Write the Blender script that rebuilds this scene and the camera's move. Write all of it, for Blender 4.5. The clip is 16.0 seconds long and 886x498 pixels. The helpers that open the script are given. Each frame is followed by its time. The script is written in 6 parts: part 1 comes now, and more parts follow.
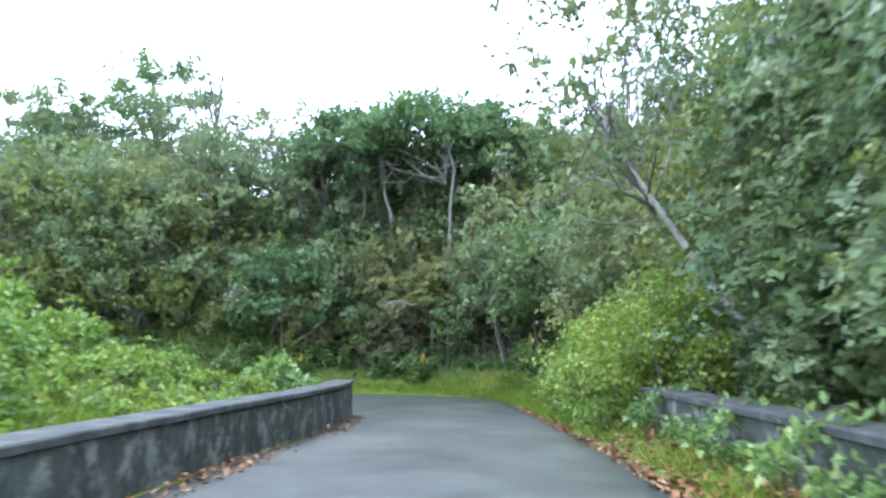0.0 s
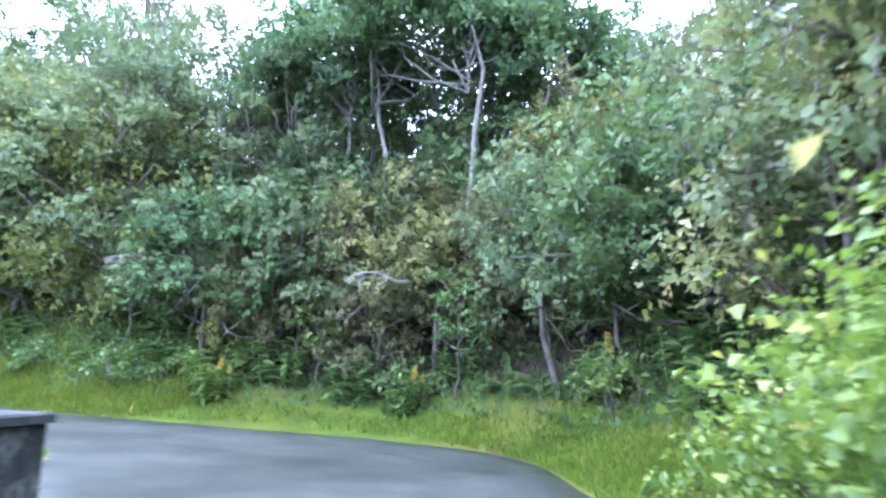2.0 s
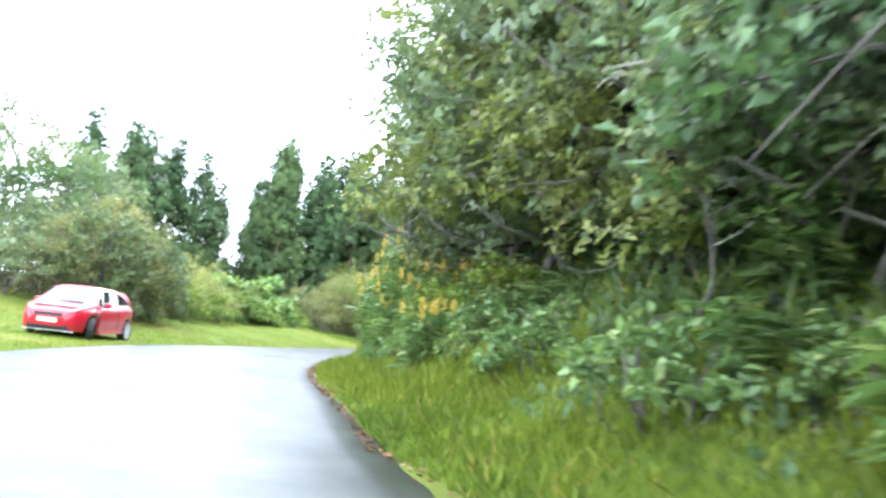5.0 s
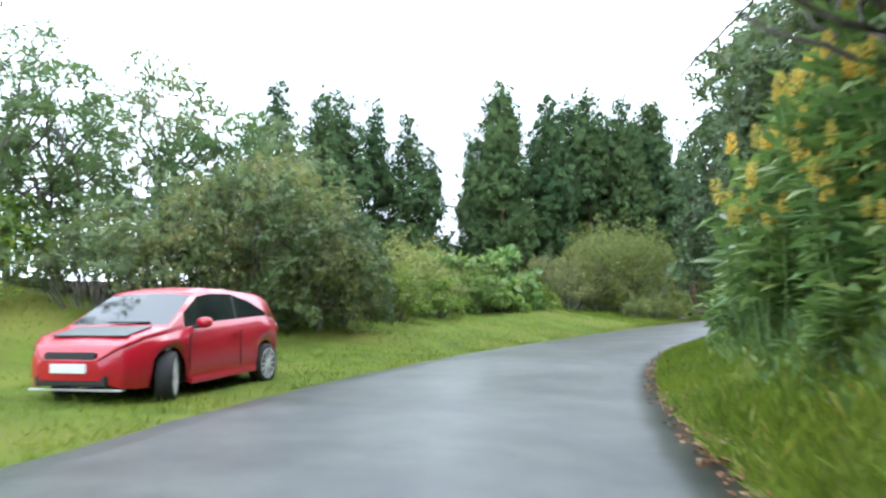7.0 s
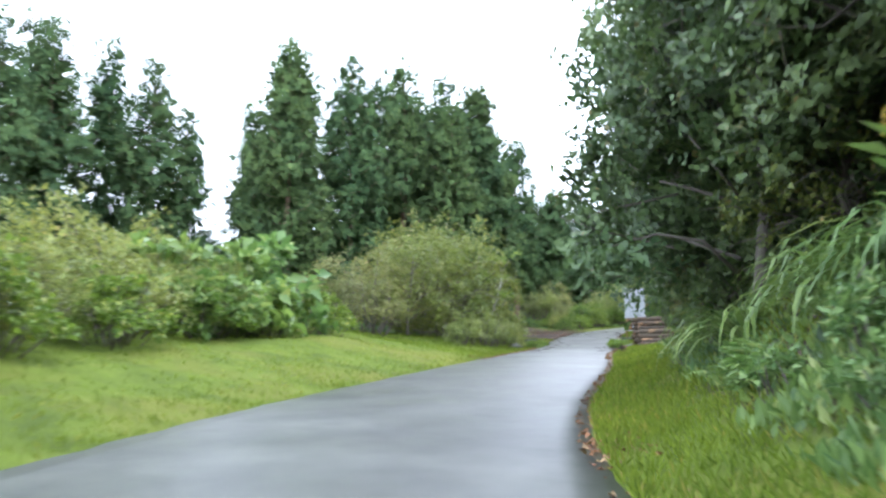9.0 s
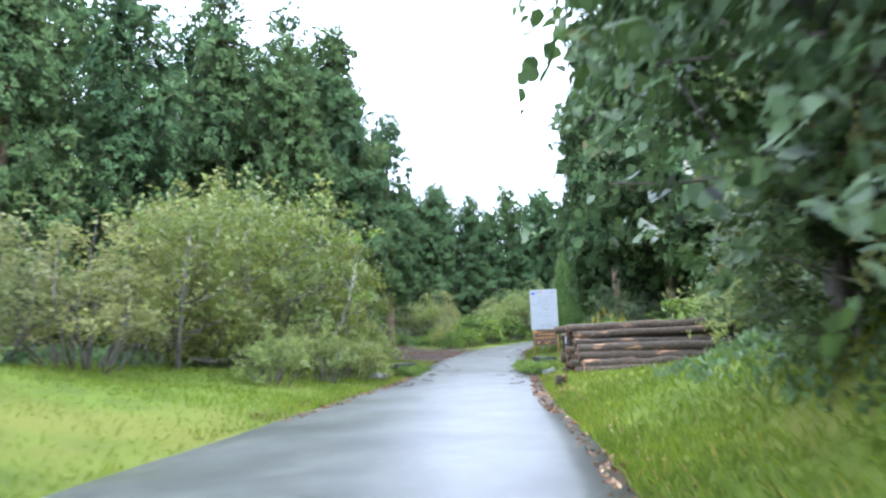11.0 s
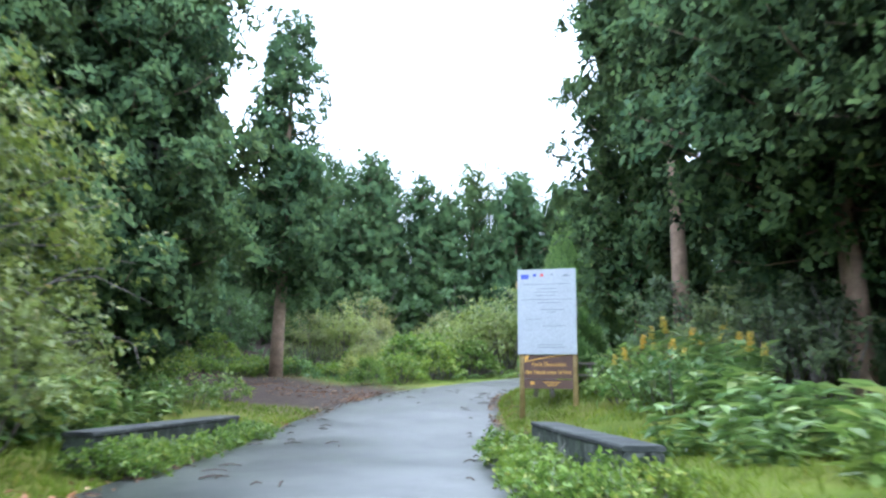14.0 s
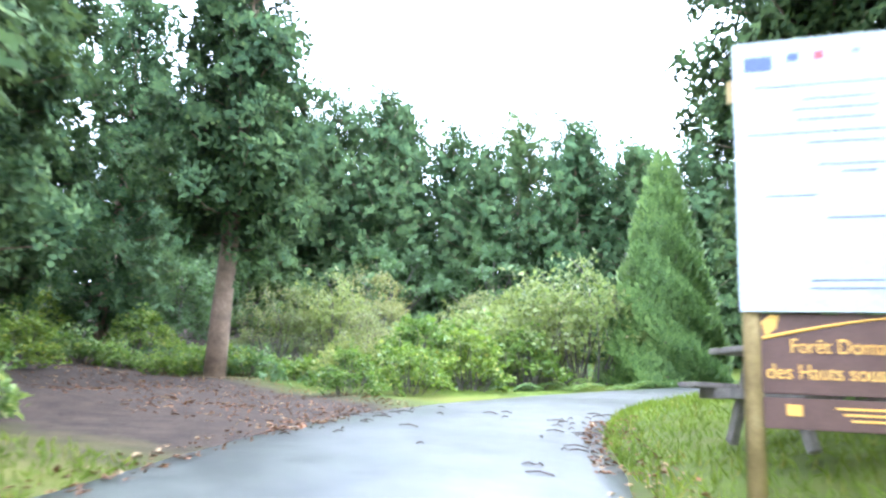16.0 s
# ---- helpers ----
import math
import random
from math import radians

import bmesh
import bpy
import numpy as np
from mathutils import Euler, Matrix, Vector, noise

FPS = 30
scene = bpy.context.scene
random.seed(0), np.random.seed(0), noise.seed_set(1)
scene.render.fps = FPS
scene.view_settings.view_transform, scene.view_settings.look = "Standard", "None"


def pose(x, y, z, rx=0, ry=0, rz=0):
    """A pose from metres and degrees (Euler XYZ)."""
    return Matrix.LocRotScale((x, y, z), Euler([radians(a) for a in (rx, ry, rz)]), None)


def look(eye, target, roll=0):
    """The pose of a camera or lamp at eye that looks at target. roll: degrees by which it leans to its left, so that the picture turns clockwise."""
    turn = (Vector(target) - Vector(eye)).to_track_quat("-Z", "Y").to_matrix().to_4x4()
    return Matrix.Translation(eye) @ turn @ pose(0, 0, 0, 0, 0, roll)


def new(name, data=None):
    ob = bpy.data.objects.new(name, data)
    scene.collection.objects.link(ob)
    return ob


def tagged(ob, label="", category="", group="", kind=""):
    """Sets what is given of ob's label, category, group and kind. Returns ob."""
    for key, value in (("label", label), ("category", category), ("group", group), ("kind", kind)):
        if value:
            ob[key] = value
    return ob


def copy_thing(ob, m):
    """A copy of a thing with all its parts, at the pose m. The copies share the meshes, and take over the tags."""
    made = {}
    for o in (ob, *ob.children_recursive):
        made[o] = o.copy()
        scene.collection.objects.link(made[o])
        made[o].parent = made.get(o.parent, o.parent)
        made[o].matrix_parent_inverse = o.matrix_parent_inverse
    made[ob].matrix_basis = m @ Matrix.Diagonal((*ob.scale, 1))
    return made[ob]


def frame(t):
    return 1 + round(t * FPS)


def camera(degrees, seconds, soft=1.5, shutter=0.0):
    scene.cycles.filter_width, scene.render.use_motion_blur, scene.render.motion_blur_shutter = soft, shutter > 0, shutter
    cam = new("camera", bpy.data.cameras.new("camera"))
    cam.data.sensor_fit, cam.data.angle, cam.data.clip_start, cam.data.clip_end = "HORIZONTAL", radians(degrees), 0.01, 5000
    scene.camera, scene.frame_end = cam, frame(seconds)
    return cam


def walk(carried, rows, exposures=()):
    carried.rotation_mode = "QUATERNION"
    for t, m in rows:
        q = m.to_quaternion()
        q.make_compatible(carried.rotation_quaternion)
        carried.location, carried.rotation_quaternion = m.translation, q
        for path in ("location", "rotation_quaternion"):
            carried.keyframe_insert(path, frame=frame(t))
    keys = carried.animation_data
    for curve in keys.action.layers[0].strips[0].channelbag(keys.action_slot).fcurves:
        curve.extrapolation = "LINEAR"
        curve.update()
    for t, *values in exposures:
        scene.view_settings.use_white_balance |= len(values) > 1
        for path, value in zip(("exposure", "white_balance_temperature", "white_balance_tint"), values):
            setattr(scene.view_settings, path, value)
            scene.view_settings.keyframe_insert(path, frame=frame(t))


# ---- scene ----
cam = camera(61.0, 16.0, soft=2.4, shutter=0.4)
PATH = [
    (0, (1.654, 3.6, 1.729), (1.563, 5.578, 2.007), -0.4),
    (0.5, (1.871, 6.549, 1.724), (1.741, 8.526, 1.995), 0.3),
    (1, (2.031, 9.508, 1.694), (1.86, 11.482, 1.967), 1.0),
    (1.5, (2.064, 12.446, 1.602), (1.867, 14.412, 1.905), 0.7),
    (2, (2.07, 15.27, 1.503), (1.832, 17.226, 1.845), 2.1),
    (2.5, (2.031, 17.92, 1.434), (1.717, 19.855, 1.828), 2.6),
    (3, (1.769, 20.352, 1.359), (1.206, 22.223, 1.788), 2.3),
    (3.5, (1.168, 22.662, 1.344), (0.314, 24.42, 1.768), 2.7),
    (4, (0.078, 24.536, 1.399), (-1.06, 26.134, 1.793), 3.4),
    (4.5, (-1.508, 26.146, 1.467), (-3.004, 27.439, 1.77), 4.8),
    (5, (-3.559, 27.545, 1.513), (-5.219, 28.629, 1.779), 6.3),
    (5.2, (-4.549, 28.013, 1.529), (-6.259, 29.023, 1.767), 5.7),
    (7.3, (-17.099, 32.248, 1.851), (-19.013, 32.803, 2.021), -0.6),
    (7.5, (-18.277, 32.723, 1.854), (-20.178, 33.314, 2.051), -1.1),
    (8, (-21.108, 34.187, 1.837), (-22.961, 34.919, 2.014), -0.9),
    (8.5, (-23.878, 35.814, 1.816), (-25.666, 36.688, 2.017), -0.8),
    (9, (-26.631, 37.565, 1.811), (-28.339, 38.579, 2.043), -0.3),
    (9.5, (-29.388, 39.455, 1.807), (-31.015, 40.6, 2.012), -2.2),
    (9.7, (-30.428, 40.254, 1.802), (-32.03, 41.435, 1.996), -2.7),
    (11.8, (-40.561, 49.44, 2.094), (-42.057, 50.73, 2.41), -1.7),
    (12, (-41.47, 50.322, 2.099), (-42.957, 51.621, 2.417), -1.6),
    (12.5, (-43.75, 52.5, 2.129), (-45.216, 53.819, 2.462), -0.4),
    (13, (-46.024, 54.747, 2.137), (-47.491, 56.055, 2.505), 0.3),
    (13.5, (-48.209, 56.924, 2.157), (-49.655, 58.261, 2.507), -0.6),
    (14, (-50.333, 59.006, 2.16), (-51.781, 60.336, 2.525), 0.7),
    (14.5, (-52.432, 61.044, 2.154), (-53.903, 62.344, 2.532), 1.3),
    (15, (-54.491, 62.96, 2.124), (-55.989, 64.223, 2.527), 2.0),
    (15.5, (-56.628, 64.839, 2.149), (-58.141, 66.083, 2.548), 2.3),
    (16, (-58.772, 66.692, 2.271), (-60.277, 67.951, 2.661), 2.7),
]
walk(cam, [(t, look(eye, target, roll)) for t, eye, target, roll in PATH], [(0.0, 0.12, 5700, 14), (1.5, 0.32, 5350, 21), (2.5, 1.1, 5150, 29), (3.5, 0.98, 5250, 27), (4.5, 0.84, 5850, 17), (5.2, 0.84, 6150, 16), (7.3, -0.30, 6200, 10), (8.5, -0.06, 6150, 13), (9.7, 0.28, 6100, 17), (12.0, 0.4, 5650, 15), (14.0, 0.42, 5650, 14), (15.0, 0.80, 5700, 16), (16.0, 1.35, 5700, 17)])

# ---- light: a white overcast sky with a weak, very soft sun ----
world = bpy.data.worlds.new("overcast")
scene.world = world
world.use_nodes = True
wn, wl = world.node_tree.nodes, world.node_tree.links
sky = wn.new("ShaderNodeTexSky")
sky.sky_type, sky.sun_disc = "NISHITA", False
sky.sun_elevation, sky.sun_rotation = radians(52), radians(-30)
sky.air_density, sky.dust_density = 1.0, 3.0
veil = wn.new("ShaderNodeMix")
veil.data_type = "RGBA"
veil.inputs["Factor"].default_value = 0.86
wl.new(sky.outputs[0], veil.inputs["A"])
veil.inputs["B"].default_value = (18.1, 20.1, 22.8, 1)
wl.new(veil.outputs["Result"], wn["Background"].inputs[0])
wn["Background"].inputs[1].default_value = 0.25
sun = new("sun", bpy.data.lights.new("sun", "SUN"))
sun.data.energy, sun.data.angle, sun.data.color = 1.5, radians(25), (1.0, 0.96, 0.9)
sun.matrix_world = look((0, 0, 60), (0 + 60 * math.sin(radians(-30)) * -0.6, -60 * math.cos(radians(-30)) * 0.6, 0))

rng = np.random.default_rng(7)


# ---- materials ----
def material(name):
    m = bpy.data.materials.new(name)
    m.use_nodes = True
    nt = m.node_tree
    return m, nt.nodes, nt.links, nt.nodes["Principled BSDF"]


def noise_node(n, l, scale, detail=4.0, rough=0.6, vec=None):
    t = n.new("ShaderNodeTexNoise")
    t.inputs["Scale"].default_value, t.inputs["Detail"].default_value, t.inputs["Roughness"].default_value = scale, detail, rough
    if vec:
        l.new(vec, t.inputs["Vector"])
    return t.outputs["Fac"]


def ramp(n, l, fac, stops):
    r = n.new("ShaderNodeValToRGB")
    e = r.color_ramp.elements
    while len(e) < len(stops):
        e.new(0.5)
    for k, (p, c) in zip(e, stops):
        k.position, k.color = p, (*c, 1)
    l.new(fac, r.inputs[0])
    return r.outputs[0]


def mix(n, l, fac, a, b, mode="MIX"):
    x = n.new("ShaderNodeMix")
    x.data_type, x.blend_type = "RGBA", mode
    for sock, v in ((x.inputs["Factor"], fac), (x.inputs["A"], a), (x.inputs["B"], b)):
        if isinstance(v, (int, float)):
            sock.default_value = v
        elif isinstance(v, tuple):
            sock.default_value = (*v, 1)
        else:
            l.new(v, sock)
    return x.outputs["Result"]


def bump(n, l, height, strength, distance, bsdf):
    b = n.new("ShaderNodeBump")
    b.inputs["Strength"].default_value, b.inputs["Distance"].default_value = strength, distance
    l.new(height, b.inputs["Height"])
    l.new(b.outputs[0], bsdf.inputs["Normal"])


def surface(name, stops, scale=6.0, fine=60.0, rough=0.8, relief=0.3, metal=0.0, depth=0.01, coat=0.0):
    """A plain surface with stains at a large scale and grain at a small one."""
    m, n, l, b = material(name)
    co = n.new("ShaderNodeTexCoord").outputs["Object"]
    big = ramp(n, l, noise_node(n, l, scale, 5, 0.65, co), stops)
    g = noise_node(n, l, fine, 3, 0.6, co)
    l.new(mix(n, l, 0.25, big, ramp(n, l, g, [(0.3, (0.25,) * 3), (0.7, (0.75,) * 3)]), "OVERLAY"), b.inputs["Base Color"])
    b.inputs["Roughness"].default_value, b.inputs["Metallic"].default_value, b.inputs["Coat Weight"].default_value = rough, metal, coat
    if relief:
        bump(n, l, g, relief, depth, b)
    return m


def leaf_material(name, dark, light, odd, odd_share=0.08, gloss=0.42, thin=0.35, leaflet=0.0, fill=0.5, soft=None, scatter_way=0.5, own=0.5, shine=0.3):
    """Leaves: each one its own shade, some of them yellowed, letting light through.
    leaflet: the size of the single leaves that a spray is made of; soft: how far a tuft is rounded;
    own: how far the single leaves differ, beside their sprays."""
    soft = (0.6 if leaflet else 0.0) if soft is None else soft
    m, n, l, b = material(name)
    geo = n.new("ShaderNodeNewGeometry")
    isl, pos = geo.outputs["Random Per Island"], geo.outputs["Position"]
    obj = n.new("ShaderNodeObjectInfo").outputs["Random"]
    patch = noise_node(n, l, 0.45, 3, 0.6, pos)
    shade = isl
    cell = None
    if leaflet:
        cell = n.new("ShaderNodeTexVoronoi")
        cell.inputs["Scale"].default_value = 1.0 / leaflet
        l.new(n.new("ShaderNodeTexCoord").outputs["Object"], cell.inputs["Vector"])
        part_of = n.new("ShaderNodeSeparateColor")
        l.new(cell.outputs["Color"], part_of.inputs[0])
        both = n.new("ShaderNodeMix")
        both.inputs[0].default_value = own
        l.new(isl, both.inputs[2])
        l.new(part_of.outputs[0], both.inputs[3])
        shade = both.outputs[0]
    base = ramp(n, l, shade, [(0.1 if leaflet else 0.0, dark), (0.98 - odd_share, light), (1.0 - odd_share, odd), (1.0, odd)])
    tint = ramp(n, l, patch, [(0.3, (0.62, 0.72, 0.74)), (0.7, (1.18, 1.1, 0.86))])
    col = mix(n, l, 0.8, base, tint, "MULTIPLY")
    tree = ramp(n, l, obj, [(0.0, (0.84, 0.92, 0.9)), (0.5, (1, 1, 1)), (1.0, (1.14, 1.04, 0.86))])
    col = mix(n, l, 0.8, col, tree, "MULTIPLY")
    grey = n.new("ShaderNodeHueSaturation")
    grey.inputs["Saturation"].default_value = 0.96
    l.new(col, grey.inputs["Color"])
    col = grey.outputs[0]
    l.new(col, b.inputs["Base Color"])
    b.inputs["Roughness"].default_value = gloss
    b.inputs["Specular IOR Level"].default_value = shine

    def vec(op, *ins):
        v = n.new("ShaderNodeVectorMath")
        v.operation = op
        for k, x in enumerate(ins):
            if isinstance(x, (int, float)):
                v.inputs["Scale"].default_value = x
            elif isinstance(x, tuple):
                v.inputs[k].default_value = x
            else:
                l.new(x, v.inputs[k])
        return v.outputs[0]

    # the side that a leaf turns to the light follows the tuft that it belongs to
    if soft:
        puff = n.new("ShaderNodeAttribute")
        puff.attribute_name = "puff"
        turn = n.new("ShaderNodeVectorTransform")
        turn.vector_type, turn.convert_from, turn.convert_to = "NORMAL", "OBJECT", "WORLD"
        l.new(puff.outputs["Vector"], turn.inputs[0])
        way = vec("ADD", vec("SCALE", geo.outputs["Normal"], 1.0 - soft), vec("SCALE", turn.outputs[0], soft))
        if cell:
            way = vec("ADD", way, vec("SCALE", vec("SUBTRACT", cell.outputs["Color"], (0.5, 0.5, 0.5)), scatter_way))
        way = vec("NORMALIZE", way)
        l.new(way, b.inputs["Normal"])
    t = n.new("ShaderNodeBsdfTranslucent")
    l.new(mix(n, l, 1.0, col, (1.15, 1.2, 0.85), "MULTIPLY"), t.inputs[0])
    s = n.new("ShaderNodeMixShader")
    s.inputs[0].default_value = thin
    l.new(b.outputs[0], s.inputs[1])
    l.new(t.outputs[0], s.inputs[2])
    out = s.outputs[0]
    if cell:
        # gaps between the leaflets of a spray
        gap = n.new("ShaderNodeMath")
        gap.operation = "LESS_THAN"
        gap.inputs[1].default_value = fill
        l.new(cell.outputs["Distance"], gap.inputs[0])
        comb = n.new("ShaderNodeMixShader")
        l.new(gap.outputs[0], comb.inputs[0])
        l.new(n.new("ShaderNodeBsdfTransparent").outputs[0], comb.inputs[1])
        l.new(out, comb.inputs[2])
        out = comb.outputs[0]
    l.new(out, n["Material Output"].inputs[0])
    return m


LEAF_FOREST = leaf_material("forest_leaves", (0.12, 0.18, 0.095), (0.235, 0.315, 0.145), (0.36, 0.31, 0.17), 0.07, leaflet=0.1, fill=0.54)
LEAF_DEEP = leaf_material("deep_green_leaves", (0.078, 0.148, 0.058), (0.155, 0.268, 0.1), (0.23, 0.31, 0.11), 0.06, leaflet=0.11, fill=0.55)
# bank leaves: the shade under the canopy is put into their darker colour
LEAF_BANK = leaf_material("shade_darkened_leaves", (0.06, 0.11, 0.045), (0.165, 0.25, 0.095), (0.25, 0.22, 0.1), 0.08, 0.4, 0.25, leaflet=0.065, fill=0.54)
LEAF_OLIVE = leaf_material("olive_brown_leaves", (0.16, 0.19, 0.07), (0.31, 0.335, 0.12), (0.38, 0.29, 0.16), 0.18, leaflet=0.085, fill=0.52)
LEAF_DRY = leaf_material("dry_creeper_leaves", (0.14, 0.125, 0.075), (0.29, 0.255, 0.15), (0.22, 0.27, 0.11), 0.45, 0.7, 0.25, leaflet=0.07, fill=0.48)
LEAF_BRIGHT = leaf_material("bright_creeper_leaves", (0.085, 0.16, 0.03), (0.24, 0.35, 0.065), (0.4, 0.43, 0.12), 0.05)
LEAF_YELLOW = leaf_material("yellow_green_leaves", (0.16, 0.21, 0.06), (0.35, 0.41, 0.12), (0.42, 0.38, 0.16), 0.12, leaflet=0.085, fill=0.54)
LEAF_HEDGE = leaf_material("hedge_leaves", (0.1, 0.14, 0.035), (0.28, 0.33, 0.07), (0.4, 0.31, 0.13), 0.1, leaflet=0.075, fill=0.55)
LEAF_PALE = leaf_material("pale_large_leaves", (0.12, 0.22, 0.07), (0.28, 0.42, 0.16), (0.42, 0.5, 0.2), 0.1, 0.35)
LEAF_GINGER = leaf_material("ginger_leaves", (0.095, 0.18, 0.06), (0.25, 0.37, 0.13), (0.36, 0.43, 0.18), 0.06, 0.35)
CEDAR = leaf_material("cedar_needles", (0.042, 0.092, 0.046), (0.125, 0.205, 0.075), (0.18, 0.25, 0.08), 0.05, 0.85, 0.15, leaflet=0.115, fill=0.52, soft=0.75, scatter_way=0.6, own=0.7, shine=0.12)
CYPRESS = leaf_material("young_conifer_needles", (0.07, 0.16, 0.045), (0.2, 0.35, 0.09), (0.2, 0.34, 0.12), 0.05, 0.6, 0.12, leaflet=0.05, fill=0.75)
FLOWER = leaf_material("ginger_flowers", (0.7, 0.52, 0.1), (0.84, 0.7, 0.24), (0.75, 0.46, 0.1), 0.15, 0.5)
GRASS = leaf_material("grass_blades", (0.12, 0.18, 0.022), (0.215, 0.295, 0.03), (0.32, 0.3, 0.07), 0.05, 0.7, 0.4)
GRASS.node_tree.nodes["Principled BSDF"].inputs["Specular IOR Level"].default_value = 0.2
LITTER = leaf_material("fallen_leaves", (0.13, 0.055, 0.025), (0.32, 0.14, 0.06), (0.4, 0.26, 0.14), 0.15, 0.7, 0.05)
BARK = surface("grey_bark", [(0.3, (0.06, 0.05, 0.04)), (0.55, (0.14, 0.125, 0.105)), (0.75, (0.25, 0.23, 0.2))], 3, 30, 0.9, 0.8)
PALE_BARK = surface("pale_smooth_bark", [(0.3, (0.22, 0.2, 0.17)), (0.55, (0.38, 0.36, 0.31)), (0.75, (0.5, 0.48, 0.43))], 5, 40, 0.8, 0.4)
GREY_BARK = surface("pale_grey_bark", [(0.3, (0.12, 0.115, 0.1)), (0.55, (0.22, 0.21, 0.19)), (0.75, (0.34, 0.33, 0.3))], 5, 40, 0.9, 0.5)
BARK_RED = surface("cedar_bark", [(0.3, (0.13, 0.088, 0.058)), (0.55, (0.27, 0.185, 0.125)), (0.75, (0.38, 0.275, 0.195))], 2.5, 26, 0.95, 0.9)


def asphalt():
    m, n, l, b = material("wet_asphalt")
    co = n.new("ShaderNodeTexCoord").outputs["Object"]
    big = noise_node(n, l, 0.35, 4, 0.6, co)
    mid = noise_node(n, l, 2.2, 5, 0.7, co)
    fine = noise_node(n, l, 140, 2, 0.6, co)
    c = ramp(n, l, mid, [(0.25, (0.03, 0.034, 0.031)), (0.6, (0.062, 0.069, 0.062)), (0.85, (0.085, 0.092, 0.08))])
    c = mix(n, l, 0.35, c, ramp(n, l, fine, [(0.3, (0.2,) * 3), (0.7, (0.8,) * 3)]), "OVERLAY")
    damp = ramp(n, l, noise_node(n, l, 0.8, 5, 0.65, co), [(0.35, (0.6, 0.62, 0.62)), (0.62, (1.2, 1.18, 1.12))])
    l.new(mix(n, l, 1.0, c, damp, "MULTIPLY"), b.inputs["Base Color"])
    r = n.new("ShaderNodeMapRange")
    r.inputs["From Min"].default_value, r.inputs["From Max"].default_value = 0.3, 0.72
    r.inputs["To Min"].default_value, r.inputs["To Max"].default_value = 0.3, 0.46
    l.new(big, r.inputs["Value"])
    l.new(r.outputs[0], b.inputs["Roughness"])
    b.inputs["Specular IOR Level"].default_value = 0.45
    bump(n, l, fine, 0.25, 0.006, b)
    return m


def soil():
    m, n, l, b = material("ground_soil")
    co = n.new("ShaderNodeTexCoord").outputs["Object"]
    a = n.new("ShaderNodeAttribute")
    a.attribute_name = "bare"
    g = ramp(n, l, noise_node(n, l, 1.3, 5, 0.65, co), [(0.3, (0.055, 0.085, 0.012)), (0.6, (0.105, 0.15, 0.018)), (0.8, (0.16, 0.155, 0.045))])
    worn = ramp(n, l, noise_node(n, l, 0.28, 4, 0.6, co), [(0.46, (0, 0, 0)), (0.64, (1, 1, 1))])
    g = mix(n, l, worn, g, (0.135, 0.145, 0.026))
    d = ramp(n, l, noise_node(n, l, 2.5, 5, 0.7, co), [(0.3, (0.03, 0.023, 0.018)), (0.6, (0.065, 0.047, 0.035)), (0.8, (0.11, 0.078, 0.056))])
    f = n.new("ShaderNodeMath")
    f.operation, f.use_clamp = "MULTIPLY_ADD", True
    l.new(noise_node(n, l, 1.7, 4, 0.6, co), f.inputs[0])
    f.inputs[1].default_value = 0.8
    h = n.new("ShaderNodeMath")
    h.operation = "MULTIPLY_ADD"
    l.new(a.outputs["Fac"], h.inputs[0])
    h.inputs[1].default_value, h.inputs[2].default_value = 1.5, -0.65
    l.new(h.outputs[0], f.inputs[2])
    l.new(mix(n, l, f.outputs[0], g, d), b.inputs["Base Color"])
    b.inputs["Roughness"].default_value = 0.95
    b.inputs["Specular IOR Level"].default_value = 0.15
    bump(n, l, noise_node(n, l, 22, 4, 0.7, co), 0.7, 0.05, b)
    return m


ASPHALT, SOIL = asphalt(), soil()


def stained_wall():
    """Old concrete: dark runs of damp, pale lime patches, moss."""
    m, n, l, b = material("stained_concrete")
    co = n.new("ShaderNodeTexCoord").outputs["Object"]
    mp = n.new("ShaderNodeMapping")
    mp.inputs["Scale"].default_value = (1.5, 1.5, 0.8)
    l.new(co, mp.inputs[0])
    runs = ramp(n, l, noise_node(n, l, 2.2, 6, 0.75, mp.outputs[0]), [(0.36, (0.012, 0.016, 0.013)), (0.5, (0.028, 0.036, 0.03)), (0.6, (0.055, 0.067, 0.056)), (0.7, (0.16, 0.17, 0.145))])
    moss = ramp(n, l, noise_node(n, l, 1.1, 4, 0.7, co), [(0.5, (1, 1, 1)), (0.68, (0.75, 0.95, 0.6))])
    fine = noise_node(n, l, 40, 4, 0.7, co)
    lime = ramp(n, l, noise_node(n, l, 3.2, 6, 0.72, co), [(0.52, (0, 0, 0)), (0.6, (1, 1, 1))])
    c = mix(n, l, lime, mix(n, l, 0.7, runs, moss, "MULTIPLY"), (0.14, 0.15, 0.135))
    grow = ramp(n, l, noise_node(n, l, 2.1, 5, 0.7, co), [(0.52, (1, 1, 1)), (0.66, (0.25, 0.3, 0.24))])
    c = mix(n, l, 1.0, c, grow, "MULTIPLY")
    l.new(mix(n, l, 0.3, c, ramp(n, l, fine, [(0.3, (0.2,) * 3), (0.7, (0.8,) * 3)]), "OVERLAY"), b.inputs["Base Color"])
    b.inputs["Roughness"].default_value = 0.8
    bump(n, l, fine, 0.6, 0.015, b)
    return m


CONCRETE = stained_wall()
COPING = surface("weathered_coping", [(0.35, (0.014, 0.018, 0.016)), (0.52, (0.035, 0.041, 0.037)), (0.68, (0.085, 0.092, 0.082))], 2.6, 24, 0.9, 0.6)


